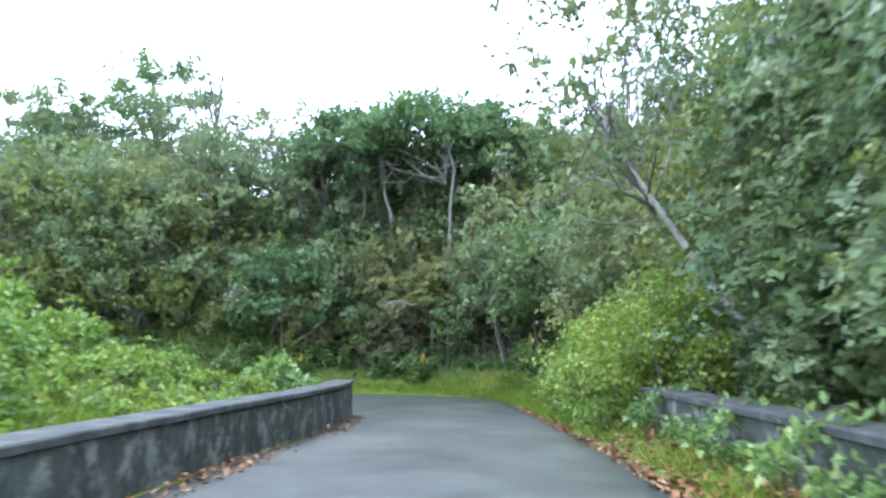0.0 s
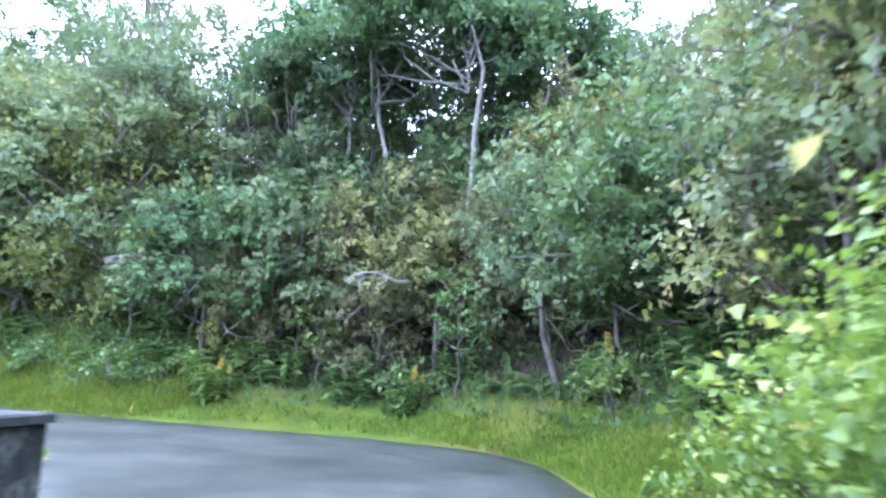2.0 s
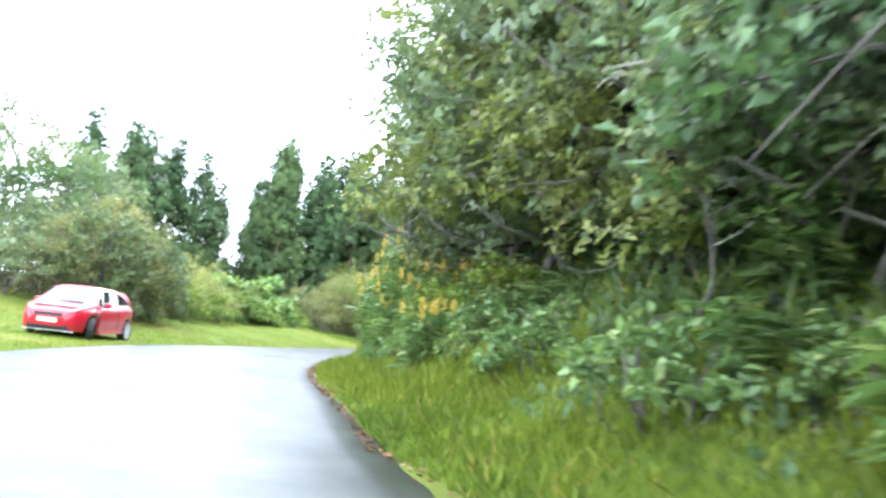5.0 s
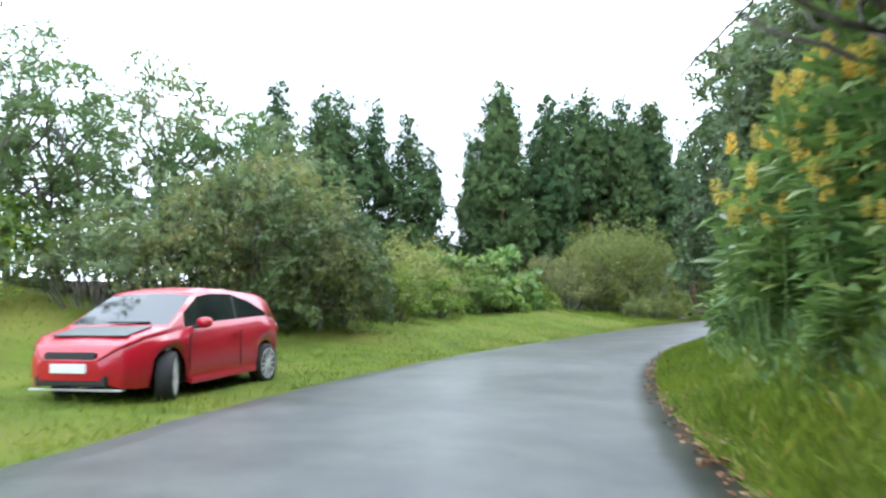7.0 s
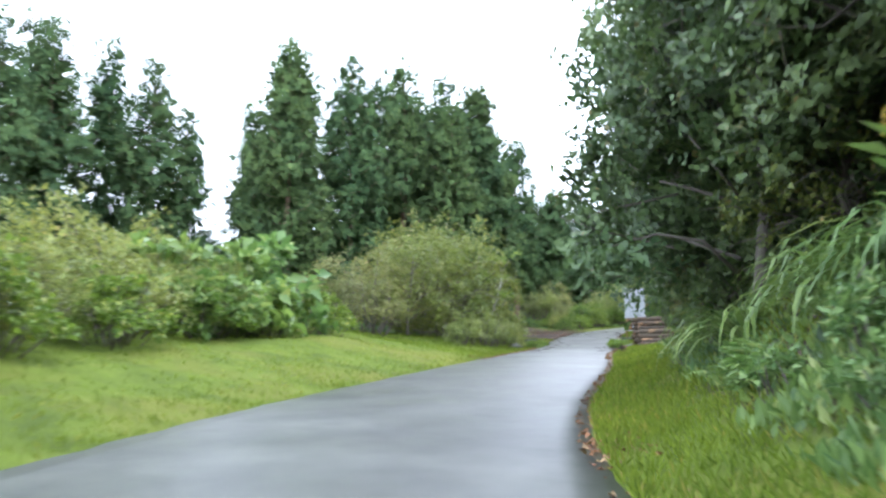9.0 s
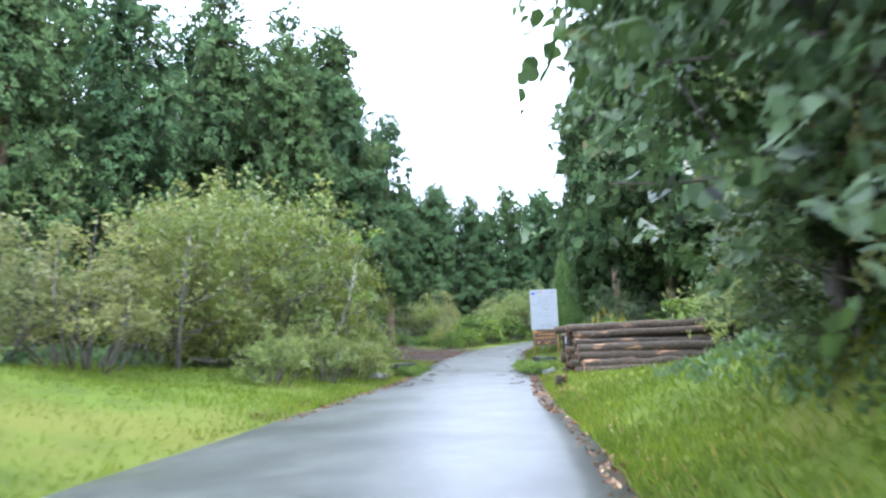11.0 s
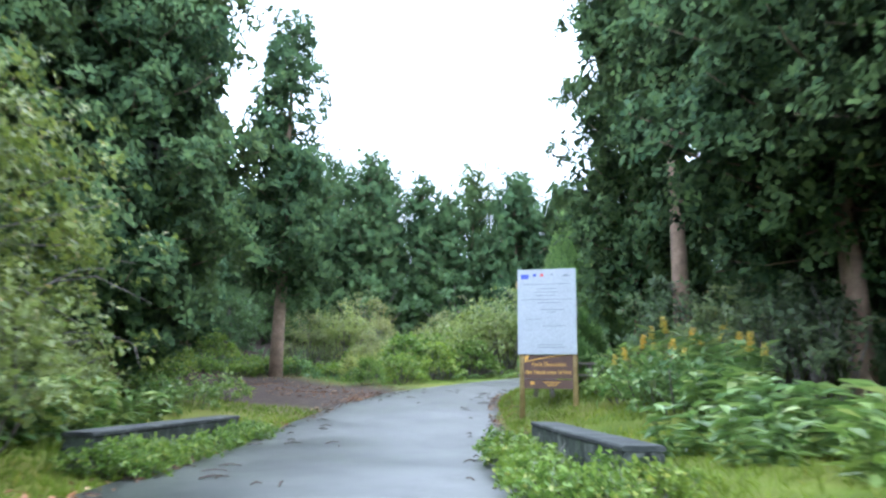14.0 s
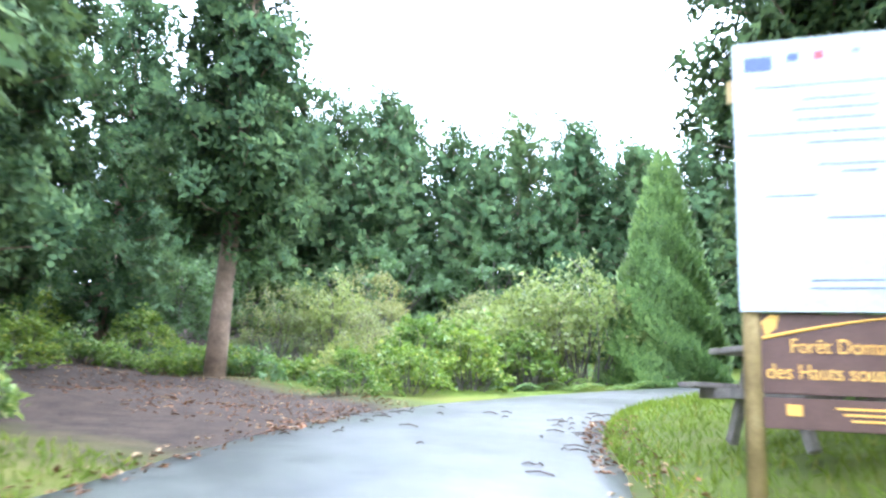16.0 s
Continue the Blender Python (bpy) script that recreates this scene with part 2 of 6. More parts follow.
# ---- mesh helpers ----
def mesh_object(name, verts, faces, mat, parent=None, label="", smooth=False):
    me = bpy.data.meshes.new(name)
    me.from_pydata([tuple(v) for v in verts], [], [tuple(f) for f in faces])
    me.materials.append(mat)
    if smooth:
        me.shade_smooth()
    ob = new(name, me)
    if parent:
        ob.parent = parent
    if label:
        ob["label"] = label
    return ob


def part(name, bm, mat, parent=None, label="", smooth=False):
    """Links a bmesh as one mesh object under a thing or under a part."""
    me = bpy.data.meshes.new(name)
    bmesh.ops.recalc_face_normals(bm, faces=bm.faces)
    bm.to_mesh(me)
    bm.free()
    me.materials.append(mat)
    if smooth:
        me.shade_smooth()
    ob = new(name, me)
    if parent:
        ob.parent = parent
    if label:
        ob["label"] = label
    return ob


def box_bm(size, at=(0, 0, 0), bevel=0.0, turn=None, bm=None):
    bm = bm or bmesh.new()
    m = Matrix.Translation(at)
    if turn:
        m = m @ Euler([radians(a) for a in turn]).to_matrix().to_4x4()
    r = bmesh.ops.create_cube(bm, size=1, matrix=m @ Matrix.Diagonal((*size, 1)))
    if bevel:
        es = list({e for v in r["verts"] for e in v.link_edges})
        bmesh.ops.bevel(bm, geom=es, offset=bevel, segments=2, affect="EDGES")
    return bm


def tube_data(points, radii, sides=7, verts=None, faces=None):
    """A tapered tube along points, added to verts and faces."""
    verts = [] if verts is None else verts
    faces = [] if faces is None else faces
    pts = [Vector(p) for p in points]
    first = len(verts)
    for i, p in enumerate(pts):
        d = (pts[min(i + 1, len(pts) - 1)] - pts[max(i - 1, 0)]).normalized()
        a = d.orthogonal().normalized() if i == 0 else (a - d * a.dot(d)).normalized()
        b = d.cross(a)
        for k in range(sides):
            w = 2 * math.pi * k / sides
            verts.append(p + (a * math.cos(w) + b * math.sin(w)) * radii[i])
    for i in range(len(pts) - 1):
        for k in range(sides):
            j = (k + 1) % sides
            faces.append((first + i * sides + k, first + i * sides + j, first + (i + 1) * sides + j, first + (i + 1) * sides + k))
    faces.append(tuple(first + (len(pts) - 1) * sides + k for k in range(sides)))
    faces.append(tuple(first + k for k in reversed(range(sides))))
    return verts, faces


def unit(v):
    return v / np.maximum(np.linalg.norm(v, axis=1, keepdims=True), 1e-6)


def leaf_arrays(p, way, face, length, width, fold=0.25):
    """Leaves as folded diamonds: base points p, the way they grow, the side they face."""
    way = unit(way)
    side = unit(np.cross(way, face))
    nrm = np.cross(side, way)
    length, width = np.asarray(length)[:, None], np.asarray(width)[:, None]
    mid = p + way * length * 0.45
    v = np.stack([p, mid + side * width * 0.5 + nrm * width * fold, p + way * length - nrm * length * 0.12, mid - side * width * 0.5 + nrm * width * fold], 1)
    return v.reshape(-1, 3)


def leaf_object(name, leaves, mat, parent=None, label=""):
    """One mesh of folded diamonds, two triangles each; leaves: their points, and where given the outward way of each one's tuft."""
    verts, puff = leaves if isinstance(leaves, tuple) else (leaves, None)
    n = len(verts) // 4
    me = bpy.data.meshes.new(name)
    tri = (np.arange(n)[:, None] * 4 + np.array([[0, 1, 2, 0, 2, 3]])).ravel().astype(np.int32)
    me.vertices.add(4 * n)
    me.vertices.foreach_set("co", verts.astype(np.float32).ravel())
    me.loops.add(6 * n)
    me.loops.foreach_set("vertex_index", tri)
    me.polygons.add(2 * n)
    me.polygons.foreach_set("loop_start", np.arange(0, 6 * n, 3, dtype=np.int32))
    me.polygons.foreach_set("loop_total", np.full(2 * n, 3, dtype=np.int32))
    if puff is not None:
        at = me.attributes.new("puff", "FLOAT_VECTOR", "POINT")
        at.data.foreach_set("vector", np.repeat(unit(puff), 4, axis=0).astype(np.float32).ravel())
    me.materials.append(mat)
    me.update(calc_edges=True)
    ob = new(name, me)
    if parent:
        ob.parent = parent
    if label:
        ob["label"] = label
    return ob


def ball_points(r, n):
    return unit(r.normal(size=(n, 3)))


# ---- the road: left edge, right edge and height, station by station ----
STATIONS = [
    (-1.2, -34, 3.4, -34, 0.62), (-1.2, 0, 3.4, 0, 0.62), (-1.1, 10, 3.3, 10, 0.61), (-0.85, 15.5, 3.1, 15.5, 0.52),
    (-1.25, 19.9, 2.9, 20.3, 0.42), (-2.6, 22.0, 2.6, 24.0, 0.38), (-4.5, 23.6, 1.7, 27.0, 0.4), (-6.2, 24.6, -0.8, 28.7, 0.42),
    (-8.2, 25.3, -4.2, 29.6, 0.46), (-11, 26.0, -8.6, 30.8, 0.52), (-15, 27.2, -13.1, 32.4, 0.62), (-20, 29.3, -18.5, 34.4, 0.7),
    (-26.4, 32.7, -24.5, 37.4, 0.74), (-33, 37.1, -30.5, 41.3, 0.76), (-38.5, 41.6, -35.2, 45.2, 0.8), (-44.3, 48.0, -40.9, 51.0, 1.0),
    (-50, 54, -47.2, 57.0, 1.13), (-56, 59.7, -52.9, 62.8, 1.16), (-62, 65.2, -59.3, 69.0, 1.25), (-67.2, 71.0, -64.0, 73.6, 1.75),
    (-69.2, 74.2, -66.0, 76.2, 2.02), (-70.6, 78.3, -67.5, 79.3, 2.32), (-71.0, 83, -68.0, 83, 2.68), (-70, 89, -67, 88.6, 3.1), (-64, 102, -61, 100.6, 3.8)]


def spline(rows, per=12):
    """Catmull-Rom through the rows."""
    a = np.array(rows, float)
    a = np.vstack([2 * a[0] - a[1], a, 2 * a[-1] - a[-2]])
    out = []
    for i in range(1, len(a) - 2):
        for k in range(per):
            t = k / per
            out.append(0.5 * (2 * a[i] + (a[i + 1] - a[i - 1]) * t + (2 * a[i - 1] - 5 * a[i] + 4 * a[i + 1] - a[i + 2]) * t * t
                              + (3 * a[i] - a[i - 1] - 3 * a[i + 1] + a[i + 2]) * t ** 3))
    out.append(a[-2])
    return np.array(out)


ROAD = spline(STATIONS, 14)
R_L, R_R, R_Z = ROAD[:, 0:2], ROAD[:, 2:4], ROAD[:, 4]
R_C = (R_L + R_R) / 2
R_N = (R_R - R_L) / np.linalg.norm(R_R - R_L, axis=1, keepdims=True)
R_HW = np.linalg.norm(R_R - R_L, axis=1) / 2
R_S = np.arange(len(ROAD)) / 14.0


def road_frame(x, y):
    """Station, distance beyond the road's edge (negative on it), side (1 right, -1 left) and road height for points."""
    p = np.stack([np.atleast_1d(x), np.atleast_1d(y)], 1).astype(float)
    best = np.empty(len(p), int)
    for k in range(0, len(p), 20000):
        q = p[k:k + 20000]
        best[k:k + 20000] = np.argmin(((q[:, None] - R_C[None]) ** 2).sum(2), 1)
    lat = ((p - R_C[best]) * R_N[best]).sum(1)
    far = np.linalg.norm(p - R_C[best], axis=1)
    d = np.where(np.abs(lat) > R_HW[best], np.maximum(np.abs(lat), far * 0.9), np.maximum(np.abs(lat), far * 0.0)) - R_HW[best]
    return R_S[best], d, np.where(lat > 0, 1, -1), R_Z[best]


# bank profiles by station: verge slope, verge width, bank slope, bank height, slope beyond
RIGHT = [(0, 0.25, 1.5, 0.25, 3.0, 0.12), (3.6, 0.25, 1.5, 0.3, 4.0, 0.2), (4.6, 0.2, 2.4, 1.2, 5.0, 0.2), (8.6, 0.2, 2.4, 1.3, 6.0, 0.2), (10, 0.25, 2.0, 1.1, 7.0, 0.25),
         (11.3, 0.25, 1.6, 1.1, 8.0, 0.3), (11.6, 0.28, 1.2, 2.2, 7.0, 0.3), (12.5, 0.28, 1.2, 2.2, 7.0, 0.3), (12.9, 0.25, 1.6, 1.1, 8.0, 0.3), (14.5, 0.25, 1.6, 1.1, 7.0, 0.3), (15.6, 0.3, 1.8, 0.4, 2.0, 0.1), (16.0, 0.32, 0.8, 0.04, 0.5, 0.03), (16.8, 0.32, 0.8, 0.04, 0.5, 0.03), (17.4, 0.25, 1.6, 0.05, 0.5, 0.04), (19, 0.35, 1.6, 0.1, 1.0, 0.1), (23, 0.1, 4, 0.25, 6, 0.2)]
LEFT = [(0, 0.1, 2.0, 0.22, 3.0, 0.05), (4, 0.06, 3.0, 0.12, 1.5, 0.05), (8, 0.02, 5.0, 0.1, 1.5, 0.05), (11.2, 0.02, 4.6, 0.3, 2.6, 0.05), (12.4, 0.06, 3.6, 0.3, 2.0, 0.05), (13.2, 0.17, 5.5, 0.14, 1.2, 0.05),
        (15, 0.2, 5.0, 0.1, 1.0, 0.05), (16.4, 0.18, 4.0, 0.1, 1.0, 0.05), (18.5, 0.08, 3.0, 0.05, 1.0, 0.04), (20, 0.02, 7.0, 0.1, 1.5, 0.06), (23, 0.02, 5, 0.2, 6, 0.2)]


def height(x, y, rough=True):
    """The ground's height: the road's own, with verge and bank beside it."""
    s, d, side, z = road_frame(x, y)
    h = np.array(z, float)
    for table, sgn in ((RIGHT, 1), (LEFT, -1)):
        t = np.array(table, float)
        v = [np.interp(s, t[:, 0], t[:, k]) for k in range(1, 6)]
        dd = np.maximum(d, 0)
        a = np.minimum(dd, v[1]) * v[0]
        run = v[3] / np.maximum(v[2], 0.02)
        b = np.clip(dd - v[1], 0, run) * v[2]
        c = np.clip(dd - v[1] - run, 0, 60) * v[4]
        h = np.where(side == sgn, z + a + b + c, h)
    h = np.where(d < 0, z - 0.03 - 0.1 * np.clip(-d / 0.8, 0, 1), h)
    return h if len(h) > 1 else float(h[0])


def axis(lo, hi, step, far):
    mid = np.arange(lo, hi + step, step)
    out = [lo - 1 - 6 * 1.55 ** k for k in range(far)]
    outr = [hi + 1 + 6 * 1.55 ** k for k in range(far)]
    return np.array(sorted(out) + list(mid) + outr)


def build_ground():
    gx, gy = axis(-115, 35, 0.9, 13), axis(-30, 135, 0.9, 13)
    X, Y = np.meshgrid(gx, gy, indexing="ij")
    cx, cy = np.clip(X, -125, 45), np.clip(Y, -36, 145)
    Z = np.asarray(height(cx.ravel(), cy.ravel())).reshape(X.shape)
    s, d, side, z = road_frame(cx.ravel(), cy.ravel())
    d = d.reshape(X.shape)
    w = np.clip((d - 1.2) / 3.0, 0, 1)
    for _ in range(14):
        P = np.pad(Z, 1, mode="edge")
        S = (P[:-2, 1:-1] + P[2:, 1:-1] + P[1:-1, :-2] + P[1:-1, 2:] + Z) / 5
        Z = Z * (1 - w) + S * w
    lump = np.array([noise.noise((x * 0.4, y * 0.4, 0)) for x, y in zip(X.ravel(), Y.ravel())]).reshape(X.shape)
    Z = Z + lump * 0.22 * np.clip((d - 0.5) / 3, 0, 1)
    n, m = X.shape
    idx = np.arange(n * m).reshape(n, m)
    f = np.concatenate([np.stack([idx[:-1, :-1], idx[1:, :-1], idx[:-1, 1:]], -1).reshape(-1, 3), np.stack([idx[1:, :-1], idx[1:, 1:], idx[:-1, 1:]], -1).reshape(-1, 3)])
    ob = mesh_object("ground", np.stack([X, Y, Z], -1).reshape(-1, 3).tolist(), f.tolist(), SOIL, smooth=True)
    st = s.reshape(X.shape)
    sd = side.reshape(X.shape)
    wood = np.where(sd > 0, np.where((st > 16) & (st < 21), np.clip((d - 6) / 4, 0, 1), np.where((st > 4.2) & (st < 8.6), np.clip((d - 1.8) / 0.8, 0, 1), np.where((st > 11.4) & (st < 14.5), np.clip((d - 1.0) / 0.6, 0, 1), np.clip((d - 3) / 2, 0, 1)))), np.clip((d - 8) / 4, 0, 1))
    lay = np.exp(-((X + 73.5) ** 2 / 90 + (Y - 71.4) ** 2 / 17))
    bare = np.clip(np.maximum(wood, lay * 1.6), 0, 1)
    at = ob.data.attributes.new("bare", "FLOAT", "POINT")
    at.data.foreach_set("value", bare.ravel().astype(np.float32))
    return tagged(ob, "grassy ground rising to wooded earth banks", "ground", kind="structure"), (gx, gy, Z)


ground, GRID = build_ground()


def ground_z(x, y):
    """Height of the built ground sheet, read from its triangles."""
    gx, gy, Z = GRID
    x, y = np.atleast_1d(np.asarray(x, float)), np.atleast_1d(np.asarray(y, float))
    i = np.clip(np.searchsorted(gx, x) - 1, 0, len(gx) - 2)
    j = np.clip(np.searchsorted(gy, y) - 1, 0, len(gy) - 2)
    u, v = (x - gx[i]) / (gx[i + 1] - gx[i]), (y - gy[j]) / (gy[j + 1] - gy[j])
    a, b, c, e = Z[i, j], Z[i + 1, j], Z[i, j + 1], Z[i + 1, j + 1]
    z = np.where(u + v <= 1, a + u * (b - a) + v * (c - a), e + (1 - u) * (c - e) + (1 - v) * (b - e))
    return z if len(z) > 1 else float(z[0])


def build_road():
    cols = np.linspace(0, 1, 13)
    verts, faces = [], []
    for i in range(len(ROAD)):
        ragged = 0.1 * noise.noise((R_S[i] * 9, 1, 0)), 0.1 * noise.noise((R_S[i] * 9, 7, 0))
        for c in cols:
            p = R_L[i] * (1 - c) + R_R[i] * c
            if c in (0, 1):
                p = p + R_N[i] * ragged[int(c)]
            crown = 0.05 * (1 - (2 * c - 1) ** 2)
            verts.append((*p, R_Z[i] + crown + 0.01 * noise.noise((p[0] * 0.7, p[1] * 0.7, 3))))
        verts.append((*(R_R[i] + R_N[i] * (ragged[1] + 0.05)), R_Z[i] - 0.2))
        verts.append((*(R_L[i] - R_N[i] * (0.05 - ragged[0])), R_Z[i] - 0.2))
    w = len(cols) + 2
    for i in range(len(ROAD) - 1):
        a, b = i * w, (i + 1) * w
        for k in range(len(cols)):
            faces.append((a + k, a + k + 1, b + k + 1, b + k))
        faces.append((a + w - 1, a, b, b + w - 1))
    return tagged(mesh_object("road", verts, faces, ASPHALT, smooth=True), "narrow wet grey asphalt forest road", "road", kind="structure")


build_road()


# ---- plants ----
def blob_crown(r, lobes, per, leaf, spread=0.55, up=0.45, aspect=0.5, hang=0.0):
    """Leaves in sprays that reach out of every lobe: (centre, radii) each."""
    out, puff = [], []
    for c, rad in lobes:
        n, k = per, max(6, per // 12)
        ways = ball_points(r, k)
        ways[:, 2] = np.where(ways[:, 2] < -0.4, -ways[:, 2] * 0.6, ways[:, 2])
        reach = 0.7 + 0.55 * r.random(k) ** 1.5
        j = r.integers(0, k, n)
        q = ways[j]
        t = (0.5 + 0.5 * r.random(n) ** 0.6) * reach[j]
        off = q * t[:, None] + r.normal(size=(n, 3)) * 0.15
        p = np.array(c) + off * np.array(rad)
        face = unit(q * 0.45 + np.array([0, 0, up]) + r.normal(size=(n, 3)) * spread)
        way = np.cross(face, r.normal(size=(n, 3))) + q * 0.5 + np.array([0, 0, -hang])
        size = leaf * (0.55 + 0.9 * r.random(n))
        out.append(leaf_arrays(p, way, face, size, size * aspect * (0.8 + 0.4 * r.random(n))))
        puff.append(unit(off) + np.array([0, 0, 0.25]))
    return np.concatenate(out), np.concatenate(puff)


def limb(r, start, end, r0, r1, verts, faces, bend=0.15, steps=5, sides=6, knots=0.02):
    a, b = np.array(start, float), np.array(end, float)
    off = r.normal(size=3) * bend * np.linalg.norm(b - a)
    pts = [a + (b - a) * t + off * math.sin(math.pi * t) + r.normal(size=3) * knots * np.linalg.norm(b - a) * (0 < t < 1) for t in np.linspace(0, 1, steps)]
    tube_data(pts, list(np.linspace(r0, r1, steps)), sides, verts, faces)


def broad_tree(seed, h, spread, lobes, per, leaf, mat, label, base=0.35, aspect=0.5):
    """A broadleaf tree: bent trunk, limbs to every lobe, and a ragged crown."""
    r = np.random.default_rng(seed)
    tree = new("tree")
    verts, faces = [], []
    top = np.array([r.normal() * 0.4, r.normal() * 0.4, h * 0.8])
    limb(r, (0, 0, -0.5), top, 0.016 * h, 0.006 * h, verts, faces, 0.06, 7, 8)
    blobs = []
    for k in range(lobes):
        f = base + (1 - base) * (k + 0.5) / lobes
        ang = k * 2.4 + r.random()
        rad = spread * (0.45 + 0.55 * math.sin(math.pi * min(1, 0.25 + 0.72 * (f - base) / (1 - base)))) * (0.5 + 0.6 * r.random())
        c = np.array([math.cos(ang) * rad, math.sin(ang) * rad, h * f * (0.92 + 0.12 * r.random())])
        size = spread * (0.28 + 0.22 * r.random())
        blobs.append((c, (size, size, size * (0.55 + 0.3 * r.random()))))
        limb(r, top * min(0.95, f * 0.75), c, 0.008 * h, 0.002 * h, verts, faces, 0.12, 4, 5)
    mesh_object("trunk", verts, faces, BARK, tree, smooth=True)
    leaf_object("crown", blob_crown(r, blobs, per, leaf, aspect=aspect), mat, tree)
    return tagged(tree, label, "tree")


def bush(seed, w, h, lobes, per, leaf, mat, label, aspect=0.55, name="bush"):
    """A bush: stems from the ground and lobes of leaves down to it."""
    r = np.random.default_rng(seed)
    thing = new(name)
    verts, faces, blobs = [], [], []
    for k in range(lobes):
        ang, q = k * 2.4 + r.normal() * 0.3, math.sqrt((k + 0.4) / lobes)
        size = w * (0.13 + 0.16 * r.random() ** 1.5)
        zc = h * (1 - 0.7 * q ** 2.0) * (0.5 + 0.5 * r.random()) - 0.2 * size
        c = np.array([math.cos(ang) * w * 0.46 * q, math.sin(ang) * w * 0.46 * q, max(zc, size * 0.35)])
        blobs.append((c, (size, size, size * (0.7 + 0.4 * r.random()))))
        limb(r, (c[0] * 0.3, c[1] * 0.3, -0.3), c + np.array([0, 0, size * 0.7]), 0.014 + 0.006 * h, 0.006, verts, faces, 0.12, 5, 5)
    mesh_object("stem", verts, faces, BARK, thing)
    leaf_object("foliage", blob_crown(r, blobs, per, leaf, aspect=aspect), mat, thing)
    return tagged(thing, label, "bush")


def cedar_tree(seed, h, width, branches, step, tuft, per, label, bare=0.12, inner=8, girth=0.013, taper=0.62, gaps=0.12):
    """A Japanese cedar: straight reddish trunk, many upswept branches, each set with small rounded tufts of needles.
    step: the spacing of the tufts along a branch; tuft: their radius; per: sprays in a tuft; gaps: the share of branches that are missing."""
    r = np.random.default_rng(seed)
    tree = new("cedar_tree")
    verts, faces = [], []
    limb(r, (0, 0, -0.6), (0, 0, h * 0.98), girth * h + 0.04, 0.02, verts, faces, 0.004, 8, 10, 0.002)
    C, R, D, P, W, F, S, U = [], [], [], [], [], [], [], []
    for k in range(branches):
        f = bare + (1 - bare) * ((k + r.random()) / branches) ** 0.95
        ang = k * 2.399 + r.normal() * 0.4
        if noise.noise((math.cos(ang) * 0.9 + seed, math.sin(ang) * 0.9, f * h * 0.33)) < -0.62 + 2.2 * gaps - 0.3 * (f > 0.85):
            continue
        low = min(1.0, 0.55 + (f - bare) * 3.0)
        L = width * low * max(0.06, (1 - f)) ** taper * 1.25 * (0.7 + 0.42 * r.random())
        d = np.array([math.cos(ang), math.sin(ang), 0])
        side = np.array([-d[1], d[0], 0])
        root = np.array([0, 0, h * f])
        sag = L * (0.35 - 0.75 * (1 - f))

        def along(q):
            return root + d * L * q + np.array([0, 0, sag * q + 0.22 * L * q ** 3])

        if L > 0.8:
            tube_data([along(q) for q in (0, 0.35, 0.7, 1.0)], list(np.linspace(0.012 + 0.01 * L, 0.008, 4)), 4, verts, faces)
        n = int(inner * L)
        if n:
            q = 0.1 + 0.6 * r.random(n)
            P.append(np.array([along(a) for a in q]) + r.normal(size=(n, 3)) * (0.1 + 0.08 * L))
            W.append(d * 0.4 + r.normal(size=(n, 3)) * 0.5 + np.array([0, 0, -0.8]))
            F.append(unit(d + r.normal(size=(n, 3)) * 0.7))
            S.append(tuft * (1.3 + 1.2 * r.random(n)))
            U.append(d + np.array([0, 0, -0.4]) + 0 * F[-1])
        count = max(1, int(round(L * 0.75 / step)))
        for c in range(count):
            q = 1.0 - 0.75 * (c + 0.5 * r.random()) / count
            wide = 0.55 * L * (1 - q) + 0.25
            C.append(along(q) + side * wide * r.normal() * 0.7 + np.array([0, 0, 0.25 * tuft * r.normal()]))
            R.append(tuft * (0.65 + 0.7 * r.random()) * (0.7 + 0.3 * min(1.0, L)))
            D.append(d)
    C, R, D = np.array(C), np.array(R), np.array(D)
    m = len(C)
    v = ball_points(r, m * per)
    v[:, 2] = np.where(v[:, 2] < -0.15, -v[:, 2] * 0.8, v[:, 2])
    dd, rr = np.repeat(D, per, 0), np.repeat(R, per)
    v = unit(v + dd * 0.35)
    P.append(np.repeat(C, per, 0) + v * (rr * (0.75 + 0.3 * r.random(m * per)))[:, None])
    W.append(np.cross(v, r.normal(size=(m * per, 3))) + v * 0.25 + np.array([0, 0, 0.15]))
    F.append(unit(v + r.normal(size=(m * per, 3)) * 0.3))
    S.append(rr * (0.8 + 0.8 * r.random(m * per)))
    U.append(v + np.array([0, 0, 0.15]))
    mesh_object("trunk", verts, faces, BARK_RED, tree, smooth=True)
    s = np.concatenate(S)
    leaf_object("crown", (leaf_arrays(np.concatenate(P), np.concatenate(W), np.concatenate(F), s, s * 0.75, 0.08), np.concatenate(U)), CEDAR, tree)
    return tagged(tree, label, "tree")


def place(src, x, y, scale=1.0, sink=0.1, turn=None, tall=1.0, lean=(0, 0), group="", z=None):
    """Stands a copy of a plant on the ground."""
    turn = rng.random() * 360 if turn is None else turn
    m = pose(x, y, (ground_z(x, y) if z is None else z) - sink, lean[0], lean[1], turn) @ Matrix.Diagonal((scale, scale, scale * tall, 1))
    ob = copy_thing(src, m)
    if group:
        ob["group"] = group
    return ob


def retire(ob):
    for o in (*ob.children_recursive, ob):
        bpy.data.objects.remove(o)


